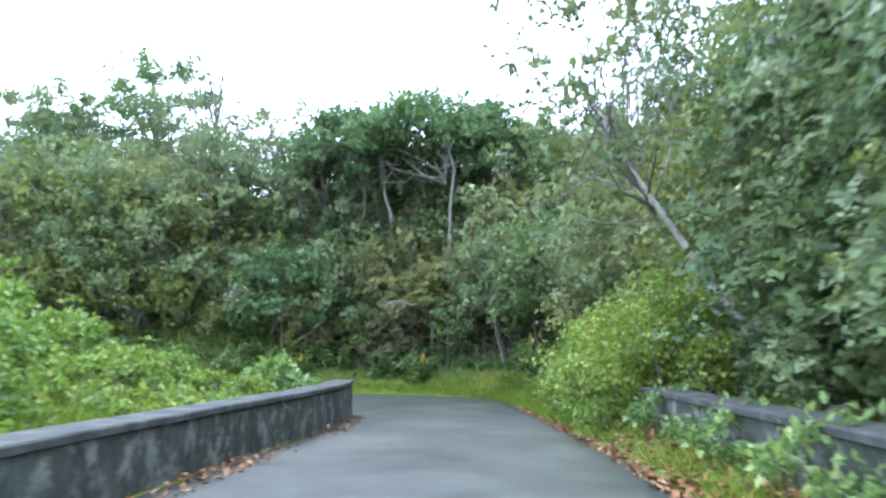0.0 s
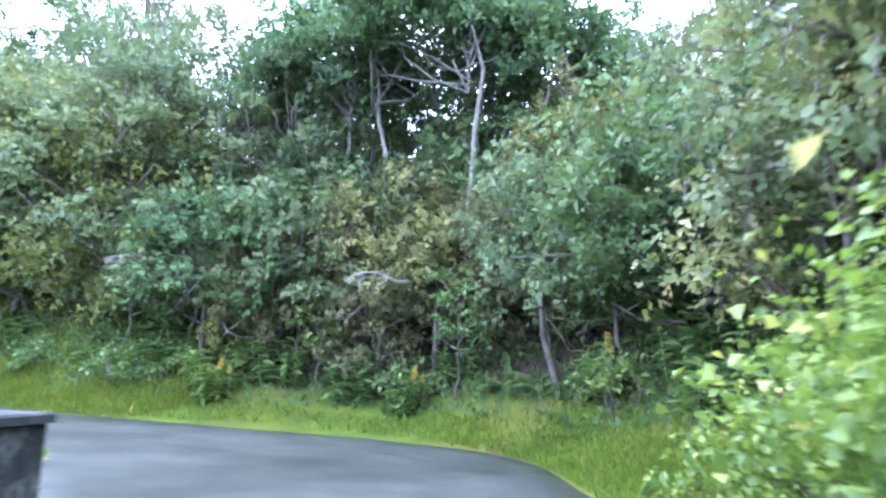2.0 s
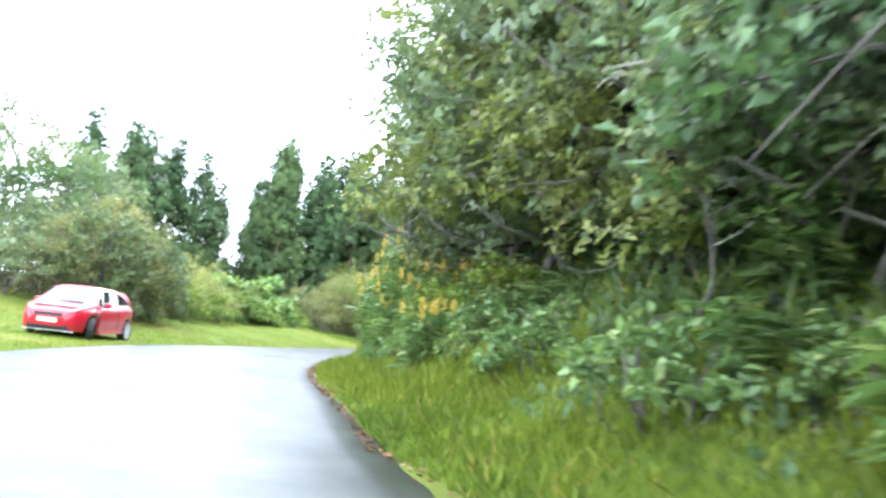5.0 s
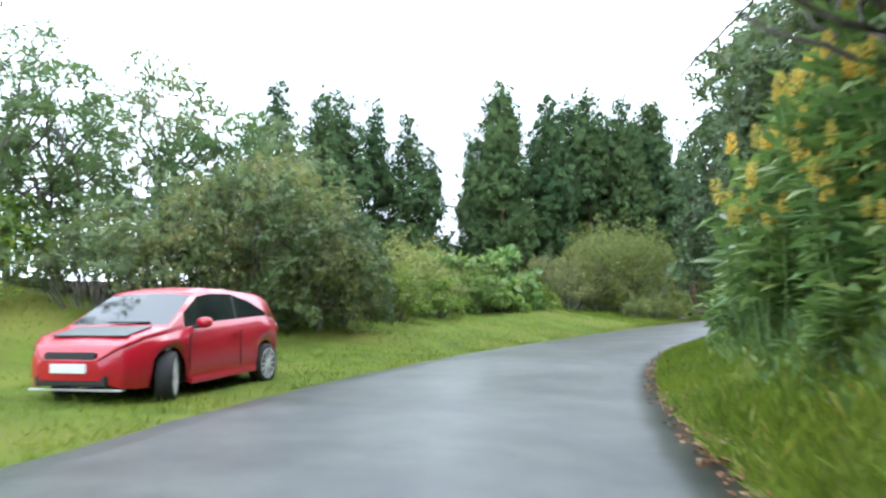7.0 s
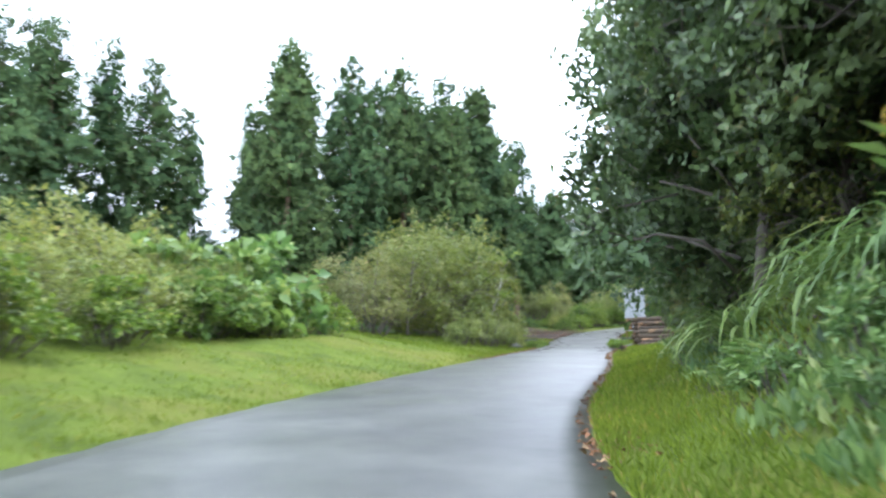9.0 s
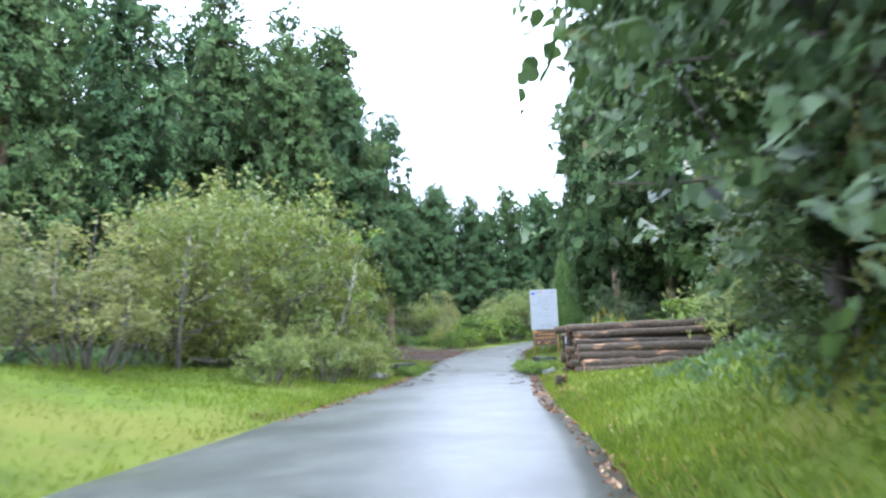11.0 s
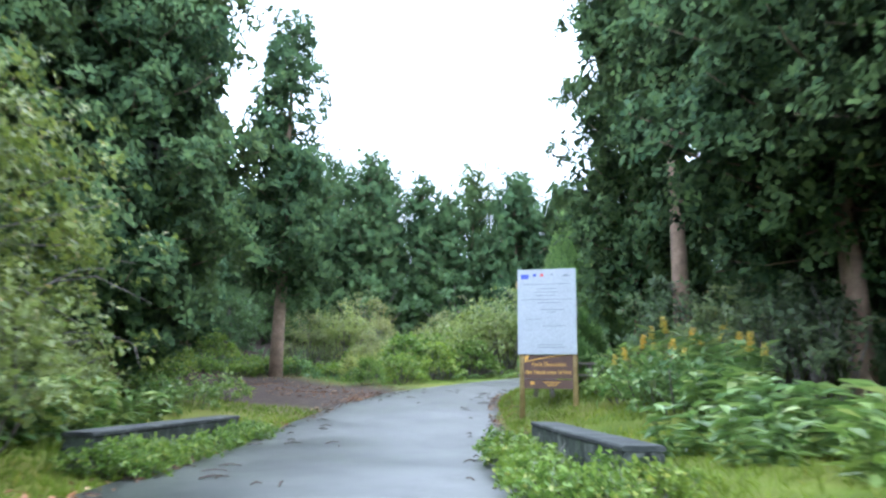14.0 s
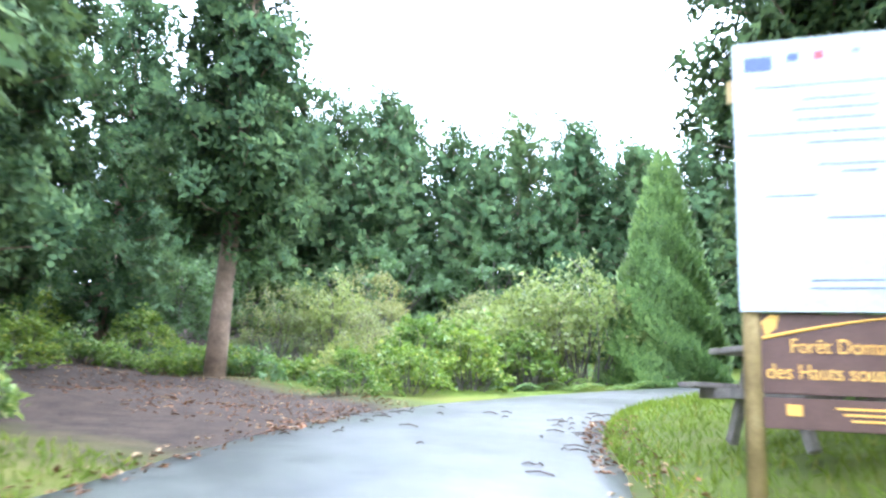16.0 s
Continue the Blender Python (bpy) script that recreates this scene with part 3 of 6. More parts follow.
def tall_blobs(r, n, w, h, squash=1.0, clear=0.0):
    """Lobes of a crown that hangs like a curtain down to its foot."""
    out = []
    for k in range(n):
        f = (k + 0.5) / n
        ang = k * 2.4 + r.random() * 0.6
        rad = w * 0.5 * (0.35 + 0.65 * math.sqrt(max(0.0, 1 - (2 * f - 0.75) ** 2 / 1.6))) * (0.6 + 0.5 * r.random())
        size = w * (0.17 + 0.09 * r.random())
        out.append((np.array([math.cos(ang) * rad, math.sin(ang) * rad, clear + (h - clear) * (0.08 + 0.88 * f)]), (size, size, size * (0.8 + 0.7 * r.random()) * squash)))
    return out


def thicket_tree(seed, w, h, lobes, per, leaf, mat, label, aspect=0.5, twigs=10, squash=1.0, clear=0.0):
    """A tree of the thicket: leafy and creeper-hung from the foot to the top, with bare twigs sticking out."""
    r = np.random.default_rng(seed)
    tree = new("tree")
    verts, faces = [], []
    blobs = tall_blobs(r, lobes, w, h, squash, clear)
    limb(r, (0, 0, -0.6), (r.normal() * 0.3, r.normal() * 0.3, h * 0.85), 0.02 * h, 0.006 * h, verts, faces, 0.08, 6, 7)
    for c, s in blobs[::2]:
        limb(r, (c[0] * 0.1, c[1] * 0.1, c[2] * 0.6), c, 0.006 * h, 0.01, verts, faces, 0.12, 4, 5)
    for k in range(twigs):
        c, s = blobs[int(r.integers(len(blobs)))]
        d = np.array([c[0], c[1], 0.4 * w * r.normal()])
        e = c + d / (np.linalg.norm(d) + 0.01) * (s[0] * (1.0 + 0.5 * r.random()))
        limb(r, c * np.array([0.5, 0.5, 0.95]), e, 0.02, 0.007, verts, faces, 0.2, 5, 4)
    mesh_object("trunk", verts, faces, BARK, tree, smooth=True)
    leaf_object("crown", blob_crown(r, blobs, per, leaf, aspect=aspect, hang=0.4), mat, tree)
    return tagged(tree, label, "tree")


def sparse_tree(seed, h, spread, label, sprays=26, per=46, leaf=0.16):
    """A thin tree of bare rising limbs with loose sprays of leaves at their ends."""
    r = np.random.default_rng(seed)
    tree = new("tree")
    verts, faces, blobs = [], [], []
    limb(r, (0, 0, -0.5), (0.3, 0.1, h * 0.62), 0.014 * h, 0.007 * h, verts, faces, 0.05, 7, 7)
    for k in range(sprays):
        f = 0.4 + 0.6 * (k + 0.5) / sprays
        ang = k * 2.4
        c = np.array([math.cos(ang), math.sin(ang), 0]) * spread * (0.25 + 0.7 * r.random()) * (1.15 - 0.5 * f) + np.array([0.2, 0, h * f])
        limb(r, (0.2 * f, 0.1 * f, h * min(0.6, f * 0.62)), c, 0.006 * h, 0.012, verts, faces, 0.14, 6, 5)
        s = spread * (0.13 + 0.1 * r.random())
        blobs.append((c, (s, s, s * 0.8)))
    mesh_object("trunk", verts, faces, BARK, tree, smooth=True)
    leaf_object("crown", blob_crown(r, blobs, per, leaf, aspect=0.4, hang=0.6), LEAF_FOREST, tree)
    return tagged(tree, label, "tree")


def ginger_plant(seed, stems, h, flowers, label, leaf=0.42):
    """Kahili ginger: leaning stems with two ranks of long leaves and yellow flower spikes on top."""
    r = np.random.default_rng(seed)
    thing = new("ginger_plant")
    verts, faces, P, W, F, S = [], [], [], [], [], []
    tops = []
    for k in range(stems):
        ang = r.random() * 6.28
        foot = np.array([math.cos(ang), math.sin(ang), 0]) * 0.4 * math.sqrt(r.random())
        tip = foot + np.array([math.cos(ang) * 0.3 * h * r.random(), math.sin(ang) * 0.3 * h * r.random(), h * (0.7 + 0.35 * r.random())])
        limb(r, foot - np.array([0, 0, 0.15]), tip, 0.014, 0.008, verts, faces, 0.06, 4, 5)
        tops.append(tip)
        plane = r.random() * 3.14
        n = 13
        for i in range(n):
            t = 0.2 + 0.8 * i / (n - 1)
            a = plane + (i % 2) * math.pi + r.normal() * 0.25
            P.append(foot + (tip - foot) * t)
            W.append((math.cos(a), math.sin(a), 0.12 + 0.25 * r.normal() - 0.2 * (1 - t)))
            F.append((0.25 * r.normal(), 0.25 * r.normal(), 1))
            S.append(leaf * (0.75 + 0.5 * r.random()))
    mesh_object("stem", verts, faces, LEAF_GINGER, thing)
    P, W, F, S = (np.array(v) for v in (P, W, F, S))
    leaf_object("foliage", leaf_arrays(P, W, F, S, S * 0.36, 0.15), LEAF_GINGER, thing)
    for k in range(flowers):
        tip = tops[k % len(tops)]
        n = 90
        v = ball_points(r, n)
        t = r.random(n)
        q = tip + np.stack([v[:, 0] * 0.035, v[:, 1] * 0.035, 0.02 + 0.3 * t], 1)
        way = np.stack([v[:, 0], v[:, 1], 0.5 + 0 * t], 1)
        s = 0.07 * (1.15 - 0.6 * t)
        leaf_object("flower_spike", leaf_arrays(q, way, v + np.array([0, 0, 0.6]), s, s * 0.6), FLOWER, thing, "yellow-orange flower spike")
    return tagged(thing, label, "plant")


def strap_clump(seed, n, length, width, label, mat, name="strap_leaf_plant"):
    """A clump of long arching strap leaves."""
    r = np.random.default_rng(seed)
    thing = new(name)
    verts, faces = [], []
    for k in range(n):
        a, e = r.random() * 6.28, 0.5 + 0.9 * r.random()
        L, wd = length * (0.6 + 0.5 * r.random()), width * (0.7 + 0.5 * r.random())
        d, s = Vector((math.cos(a), math.sin(a), 0)), Vector((-math.sin(a), math.cos(a), 0))
        first, p, up = len(verts), Vector((d.x * 0.06, d.y * 0.06, -0.05)), e
        for i in range(6):
            t = i / 5
            w = wd * (0.5 + 0.5 * math.sin(math.pi * min(1, 0.15 + 0.85 * t))) * (1 - t ** 4 * 0.95)
            verts += [p - s * w * 0.5, p + s * w * 0.5]
            p = p + (d * math.cos(up) + Vector((0, 0, 1)) * math.sin(up)) * L / 5
            up -= 0.42 + 0.2 * r.random()
        faces += [(first + 2 * i, first + 2 * i + 1, first + 2 * i + 3, first + 2 * i + 2) for i in range(5)]
    mesh_object("foliage", verts, faces, mat, thing)
    return tagged(thing, label, "plant")


def fern(seed, fronds, length, label):
    """A fern: arching fronds with two rows of leaflets."""
    r = np.random.default_rng(seed)
    thing = new("fern")
    P, W, F, S = [], [], [], []
    verts, faces = [], []
    for k in range(fronds):
        a, up = r.random() * 6.28, 0.7 + 0.5 * r.random()
        d, sd = np.array([math.cos(a), math.sin(a), 0]), np.array([-math.sin(a), math.cos(a), 0])
        p, rib = np.zeros(3), [np.zeros(3)]
        L = length * (0.7 + 0.4 * r.random())
        for i in range(14):
            p = p + (d * math.cos(up) + np.array([0, 0, math.sin(up)])) * L / 14
            up -= 0.11
            rib.append(p)
            size = L * 0.3 * math.sin(math.pi * (0.12 + 0.85 * i / 14))
            for q in (-1, 1):
                P.append(p)
                W.append(sd * q + d * 0.35 + np.array([0, 0, -0.15]))
                F.append((0, 0, 1))
                S.append(size)
        tube_data(rib[::3], [0.008] * len(rib[::3]), 4, verts, faces)
    mesh_object("stem", verts, faces, LEAF_GINGER, thing)
    P, W, F, S = (np.array(v) for v in (P, W, F, S))
    leaf_object("fronds", leaf_arrays(P, W, F, S, S * 0.26, 0.1), LEAF_GINGER, thing)
    return tagged(thing, label, "plant")


# ---- the kinds of tree and bush ----
KINDS = dict(
    fa=broad_tree(1, 9.0, 3.0, 28, 130, 0.36, LEAF_FOREST, "grey-green broadleaf tree in the hillside wood", 0.25, 0.6),
    fb=broad_tree(2, 8.5, 2.9, 28, 130, 0.36, LEAF_DEEP, "dark green round-crowned tree in the hillside wood", 0.3, 0.6),
    fc=thicket_tree(3, 4.4, 7.0, 30, 130, 0.3, LEAF_OLIVE, "olive brown tree draped with dry creepers", 0.6, 16),
    fd=thicket_tree(4, 4.2, 6.0, 28, 130, 0.31, LEAF_FOREST, "grey-green tree leafy down to the ground", 0.6, 20),
    fe=thicket_tree(5, 4.0, 5.0, 26, 130, 0.32, LEAF_DEEP, "dark green creeper-hung tree of the thicket", 0.65),
    ff=thicket_tree(6, 3.6, 4.6, 24, 120, 0.28, LEAF_YELLOW, "yellowish green small tree in the thicket", 0.6),
    dry=thicket_tree(18, 3.2, 4.2, 22, 110, 0.28, LEAF_DRY, "small tree smothered in dry brown creepers", 0.55, 18),
    over_a=thicket_tree(40, 4.6, 5.4, 26, 130, 0.3, LEAF_FOREST, "grey-green tree overhanging the verge on thin stems", 0.6, 24, 0.8, 1.5),
    over_b=thicket_tree(41, 4.4, 4.8, 24, 130, 0.3, LEAF_DEEP, "deep green tree overhanging the verge on thin stems", 0.6, 22, 0.8, 1.4),
    over_c=thicket_tree(42, 4.2, 5.0, 26, 120, 0.28, LEAF_OLIVE, "olive tree overhanging the verge on thin stems", 0.6, 24, 0.9, 1.5),
    back_a=broad_tree(7, 9.0, 3.1, 22, 80, 0.48, LEAF_FOREST, "broadleaf tree high on the wooded slope", 0.3, 0.6),
    back_b=broad_tree(8, 8.5, 3.0, 20, 80, 0.48, LEAF_DEEP, "dark broadleaf tree high on the wooded slope", 0.3, 0.6),
    cedar_a=cedar_tree(11, 17.0, 4.2, 150, 0.34, 0.4, 26, "tall dark green cedar with a reddish trunk", 0.16),
    cedar_d=cedar_tree(19, 17.0, 3.6, 100, 0.36, 0.4, 24, "tall cedar with a high crown above a bare trunk", 0.42, gaps=0.16),
    cedar_b=cedar_tree(12, 16.0, 2.9, 130, 0.34, 0.38, 24, "tall slim cedar with rounded tufts of needles", 0.1),
    cedar_c=cedar_tree(17, 16.0, 2.7, 110, 0.32, 0.38, 26, "tall cedar with a bare reddish lower trunk", 0.22, 5, 0.017, gaps=0.2),
    cedar_m=cedar_tree(14, 16.0, 2.8, 130, 0.4, 0.42, 14, "tall blue-green cedar in a dense row", 0.05, 6, taper=0.7, gaps=0.07),
    cedar_far=cedar_tree(13, 16.0, 4.2, 96, 0.5, 0.56, 10, "tall cedar in the plantation on the slope", 0.03, 5, gaps=0.02),
    hedge=thicket_tree(15, 4.2, 5.0, 30, 140, 0.22, LEAF_HEDGE, "yellow-green small-leaved tree of the roadside hedge", 0.6, 18),
    thin=sparse_tree(9, 9.0, 2.6, "thin half-bare tree with loose sprays of leaves", per=80),
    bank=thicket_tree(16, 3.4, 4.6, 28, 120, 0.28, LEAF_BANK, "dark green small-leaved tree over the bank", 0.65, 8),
    creeper=bush(20, 3.6, 2.6, 26, 320, 0.088, LEAF_BRIGHT, "bright green creeper-covered mound of leaves", 0.8),
    bright=bush(21, 3.6, 2.6, 26, 84, 0.17, LEAF_BRIGHT, "bright green creeper-covered bush", 0.8),
    yellow=bush(22, 4.2, 3.6, 26, 110, 0.2, LEAF_YELLOW, "yellowish green leafy bush beside the grass", 0.6),
    olive=bush(23, 4.4, 4.2, 28, 150, 0.18, LEAF_OLIVE, "olive and yellow round bush at the roadside", 0.55),
    dull=bush(24, 3.6, 3.4, 22, 95, 0.22, LEAF_FOREST, "dull dark green bush behind the grass", 0.55),
    low=bush(25, 2.2, 1.2, 14, 64, 0.145, LEAF_BRIGHT, "low bright green leafy shrub", 0.6),
    weedy=bush(26, 1.5, 0.8, 10, 54, 0.13, LEAF_GINGER, "low weedy plant at the road's edge", 0.5),
    pale=bush(27, 2.6, 2.2, 10, 60, 0.36, LEAF_PALE, "pale green plant with very large leaves", 0.6),
    gin_a=ginger_plant(31, 10, 1.3, 3, "flowering ginger plant with long green leaves"),
    gin_b=ginger_plant(32, 12, 1.5, 8, "ginger plant crowded with yellow flower spikes"),
    gin_c=ginger_plant(33, 9, 1.0, 0, "leafy ginger plant without flowers"),
    strap=strap_clump(34, 70, 1.3, 0.06, "clump of long arching strap leaves on the bank", LEAF_GINGER),
    fern=fern(35, 9, 1.0, "green fern with arching fronds"),
)


def stand(kind, rows, group="", tall=1.0, back=0.0):
    """Stands plants of one kind: rows of x, y and scale; back moves them further from the road."""
    for x, y, s in rows:
        if back:
            k = int(np.argmin(((R_C - np.array([x, y])) ** 2).sum(1)))
            w = np.array([x, y]) - R_C[k]
            x, y = np.array([x, y]) + w / np.linalg.norm(w) * back
        place(KINDS[kind], x, y, s, group=group, tall=tall * (0.92 + 0.16 * rng.random()))


# ---- hillside wood outside the bend and along the bank ----
r2 = np.random.default_rng(5)
HILL = "trees of the hillside wood"


def scatter(tries, lo, hi, d_lo, d_hi, s_lo, s_hi, side, gap, seed, keep=None):
    """Random spots beside the road: distance beyond the edge and station within limits, gap metres apart."""
    r = np.random.default_rng(seed)
    x, y = r.uniform(lo[0], hi[0], tries), r.uniform(lo[1], hi[1], tries)
    s, d, sd, z = road_frame(x, y)
    ok = (sd == side) & (d > d_lo) & (d < d_hi) & (s > s_lo) & (s < s_hi)
    spots = []
    for a, b, dd, ss in zip(x[ok], y[ok], d[ok], s[ok]):
        if keep and not keep(a, b):
            continue
        if all((a - p) ** 2 + (b - q) ** 2 > gap * gap for p, q, _, _ in spots):
            spots.append((a, b, dd, ss))
    return spots


for x, y, d, s in scatter(6000, (-14, 22), (12, 40), 2.4, 3.6, 4.3, 8.8, 1, 1.5, 1):
    k = ("over_a", "over_b", "over_c", "over_a")[int(r2.integers(4))]
    place(KINDS[k], x, y, 0.66 + 0.25 * r2.random(), group=HILL)
for x, y, d, s in scatter(6000, (-14, 22), (12, 42), 3.9, 6.4, 4.3, 9.9, 1, 1.9, 15):
    k = ("fd", "fc", "fe", "ff", "fc", "fd", "hedge", "fe")[int(r2.integers(8))]
    place(KINDS[k], x, y, 0.52 + 0.26 * r2.random(), group=HILL)
for x, y, d, s in scatter(6000, (-24, 14), (20, 46), 6.4, 10.5, 3.8, 10.5, 1, 2.7, 2):
    k = ("fa", "fc", "fd", "fa", "fb", "dry")[int(r2.integers(6))]
    place(KINDS[k], x, y, (0.42 if k in ("fa", "fb") else 0.55) + 0.2 * r2.random(), group=HILL)
for x, y, d, s in scatter(6000, (-34, 12), (34, 60), 11.0, 17, 4.0, 12.0, 1, 3.2, 3, lambda a, b: a < 12 and b < 50):
    place(KINDS[("back_a", "back_b")[int(r2.integers(2))]], x, y, 0.4 + 0.2 * r2.random(), group=HILL)
# along the bank after the bend, close to the road
for x, y, d, s in scatter(8000, (-46, 30), (-8, 60), 1.7, 3.6, 8.8, 15.3, 1, 1.9, 4):
    if 11.4 < s < 13.3 or s < 11.2:
        continue
    k = ("over_a", "hedge", "ff", "fd", "over_c")[int(r2.integers(5))] if s < 11 else ("bank", "hedge", "bank", "ff", "fc")[int(r2.integers(5))]
    place(KINDS[k], x, y, 0.42 + 0.2 * r2.random(), sink=0.3, group=HILL)
for x, y, d, s in scatter(8000, (-46, 30), (-8, 62), 3.9, 7.5, 9.6, 15.5, 1, 2.8, 5):
    if 11.5 < s < 12.6 and d < 5.0:
        continue
    k = ("fa", "ff", "fc", "hedge")[int(r2.integers(4))] if s < 11.5 else ("fd", "bank", "bank", "fc")[int(r2.integers(4))]
    place(KINDS[k], x, y, 0.75 + 0.3 * r2.random(), group=HILL)
for x, y, d, s in scatter(5000, (-56, 36), (-14, 76), 8.0, 12.0, 10.0, 16.2, 1, 3.9, 6):
    place(KINDS[("back_a", "back_b")[int(r2.integers(2))]], x, y, 0.8 + 0.35 * r2.random(), group=HILL)
# single trees that stand out on the skyline
stand("thin", [(7.0, 30.5, 1.0), (-10.8, 38.4, 1.15), (-12.6, 39.5, 0.85)], HILL)
stand("ff", [(-9.6, 34.9, 0.75), (-5.2, 33.8, 0.6)], HILL)
stand("dry", [(2.4, 31.8, 0.75), (-4.4, 33.6, 0.75), (-8.6, 35.4, 0.7), (5.6, 29.6, 0.7), (-12.2, 36.6, 0.8), (-1.6, 32.4, 0.6)], HILL)


def domed_tree(seed, x, y, span, low, high, stems):
    """Tall pale bare stems that fork high up under a wide dark domed crown; low and high are the crown's heights above sea level."""
    r = np.random.default_rng(seed)
    tree = new("tree")
    foot = ground_z(x, y)
    verts, faces, blobs = [], [], []
    tips = []
    for k in range(stems):
        a = k * 2.4 + r.random()
        b = np.array([0.9 * math.cos(a), 0.9 * math.sin(a), -0.4])
        t = b + np.array([0.7 * math.cos(a) + 0.3 * r.normal(), 0.7 * math.sin(a), low - foot + 1.2 + r.random()])
        limb(r, b, t, 0.085, 0.04, verts, faces, 0.05, 8, 7, 0.015)
        tips.append(t)
    for k in range(48):
        a, q = k * 2.4, math.sqrt((k + 0.5) / 48)
        c = np.array([span * q * math.cos(a), span * q * math.sin(a), low - foot + 0.5 + (high - low - 0.8) * (1 - q * q) * (0.75 + 0.3 * r.random()) + 0.4 * r.random()])
        limb(r, tips[k % stems] - np.array([0, 0, 0.4 + 1.6 * r.random()]), c, 0.028, 0.008, verts, faces, 0.12, 5, 5)
        size = 0.8 + 0.5 * r.random()
        c[2] -= 0.5 * r.random() * (k % 3)
        blobs.append((c, (size, size, size * 0.8)))
    mesh_object("trunk", verts, faces, GREY_BARK, tree, "tall pale bare stems", smooth=True)
    leaf_object("crown", blob_crown(r, blobs, 120, 0.34, aspect=0.6), LEAF_DEEP, tree)
    tree.matrix_world = pose(x, y, foot)
    return tagged(tree, "dark domed tree on tall pale bare stems", "tree")


domed_tree(70, -0.6, 33.9, 2.4, 9.3, 12.3, 4)
domed_tree(71, -4.2, 36.4, 2.4, 9.2, 12.8, 3)
domed_tree(72, 2.0, 35.4, 2.2, 9.0, 12.6, 3)


def hill_sapling(seed, x, y, bare, high, label):
    """A thin straight sapling: a bare stem below, loose leafy twigs above."""
    r = np.random.default_rng(seed)
    tree = new("sapling")
    verts, faces, blobs = [], [], []
    limb(r, (0, 0, -0.2), (0.1 * r.normal(), 0.1 * r.normal(), high * 0.9), 0.028, 0.008, verts, faces, 0.02, 8, 6)
    mesh_object("trunk", verts, faces, BARK, tree, "thin grey-brown stem", smooth=True)
    for k in range(14):
        h, a = bare + (high - bare) * k / 14, k * 2.4
        e = np.array([0.45 * math.cos(a), 0.45 * math.sin(a), h + 0.15 + 0.15 * r.random()])
        bv, bf = [], []
        limb(r, (0, 0, h * 0.96), e, 0.01, 0.004, bv, bf, 0.1, 4, 4)
        mesh_object("branch", bv, bf, PALE_BARK, tree, smooth=True)
        blobs.append((e, (0.26, 0.26, 0.2)))
    leaf_object("crown", blob_crown(r, blobs, 40, 0.13, aspect=0.55), LEAF_GINGER, tree)
    tree.matrix_world = pose(x, y, ground_z(x, y))
    return tagged(tree, label, "tree")


def dead_branch(seed, x, y, z, reach, twigs):
    """A pale dead limb that hangs out of the wood with bare forking twigs."""
    r = np.random.default_rng(seed)
    thing = new("dead_branch")
    way = np.array([-0.55, -0.8, -0.12]) * reach
    verts, faces = [], []
    spine = [way * f + np.array([0, 0, 0.12 * math.sin(3 * f)]) for f in (-0.8, -0.3, 0.0, 0.3, 0.6, 1.0)]
    tube_data(spine, [0.04, 0.034, 0.028, 0.022, 0.016, 0.006], 6, verts, faces)
    mesh_object("limb", verts, faces, PALE_BARK, thing, smooth=True)
    for k in range(twigs):
        f = k / twigs
        e = way * (f + 0.25) + r.normal(size=3) * np.array([0.3, 0.3, 0.22]) * reach * 0.5
        bv, bf = [], []
        limb(r, way * f, e, 0.011, 0.003, bv, bf, 0.2, 5, 4)
        limb(r, way * (f + 0.1), e + r.normal(size=3) * 0.15, 0.007, 0.003, bv, bf, 0.2, 4, 4)
        mesh_object("twig", bv, bf, PALE_BARK, thing, smooth=True)
    thing.matrix_world = pose(x, y, z)
    return tagged(thing, "pale dead limb with bare twigs hanging out of the wood", "branch")


hill_sapling(81, 0.5, 31.3, 1.0, 2.5, "thin leafy sapling with a bare stem at the wood's edge")
hill_sapling(82, -3.0, 32.7, 0.7, 2.1, "thin leafy sapling with a bare stem at the wood's edge")
hill_sapling(83, -8.4, 34.0, 0.9, 2.6, "thin leafy sapling with a bare stem at the wood's edge")
dead_branch(84, -1.0, 30.9, 3.6, 1.1, 8)
dead_branch(85, -7.4, 33.0, 4.2, 1.3, 9)
stand("fd", [(-12.6, 36.2, 0.75), (-15.2, 37.2, 0.85), (-11.4, 36.2, 0.7), (-17.4, 37.6, 0.85)], HILL)
stand("fa", [(-13.6, 37.6, 0.6), (-16.6, 39.4, 0.7), (-13.4, 36.0, 0.8), (-7.0, 36.8, 0.8), (-4.8, 35.8, 0.7), (-9.4, 37.2, 0.85)], HILL)
stand("back_b", [(-2.4, 38.2, 0.62), (0.8, 38.6, 0.62), (4.2, 38.2, 0.7), (-6.0, 40.0, 0.6), (6.6, 36.6, 0.7)], HILL)
stand("fe", [(-2.0, 35.0, 0.8), (0.6, 35.2, 0.85), (2.6, 33.6, 0.8), (4.4, 34.6, 0.9), (-4.2, 35.0, 0.75)], HILL)
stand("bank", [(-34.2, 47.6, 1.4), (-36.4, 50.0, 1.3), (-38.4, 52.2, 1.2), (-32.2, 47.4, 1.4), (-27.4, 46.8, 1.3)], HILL)

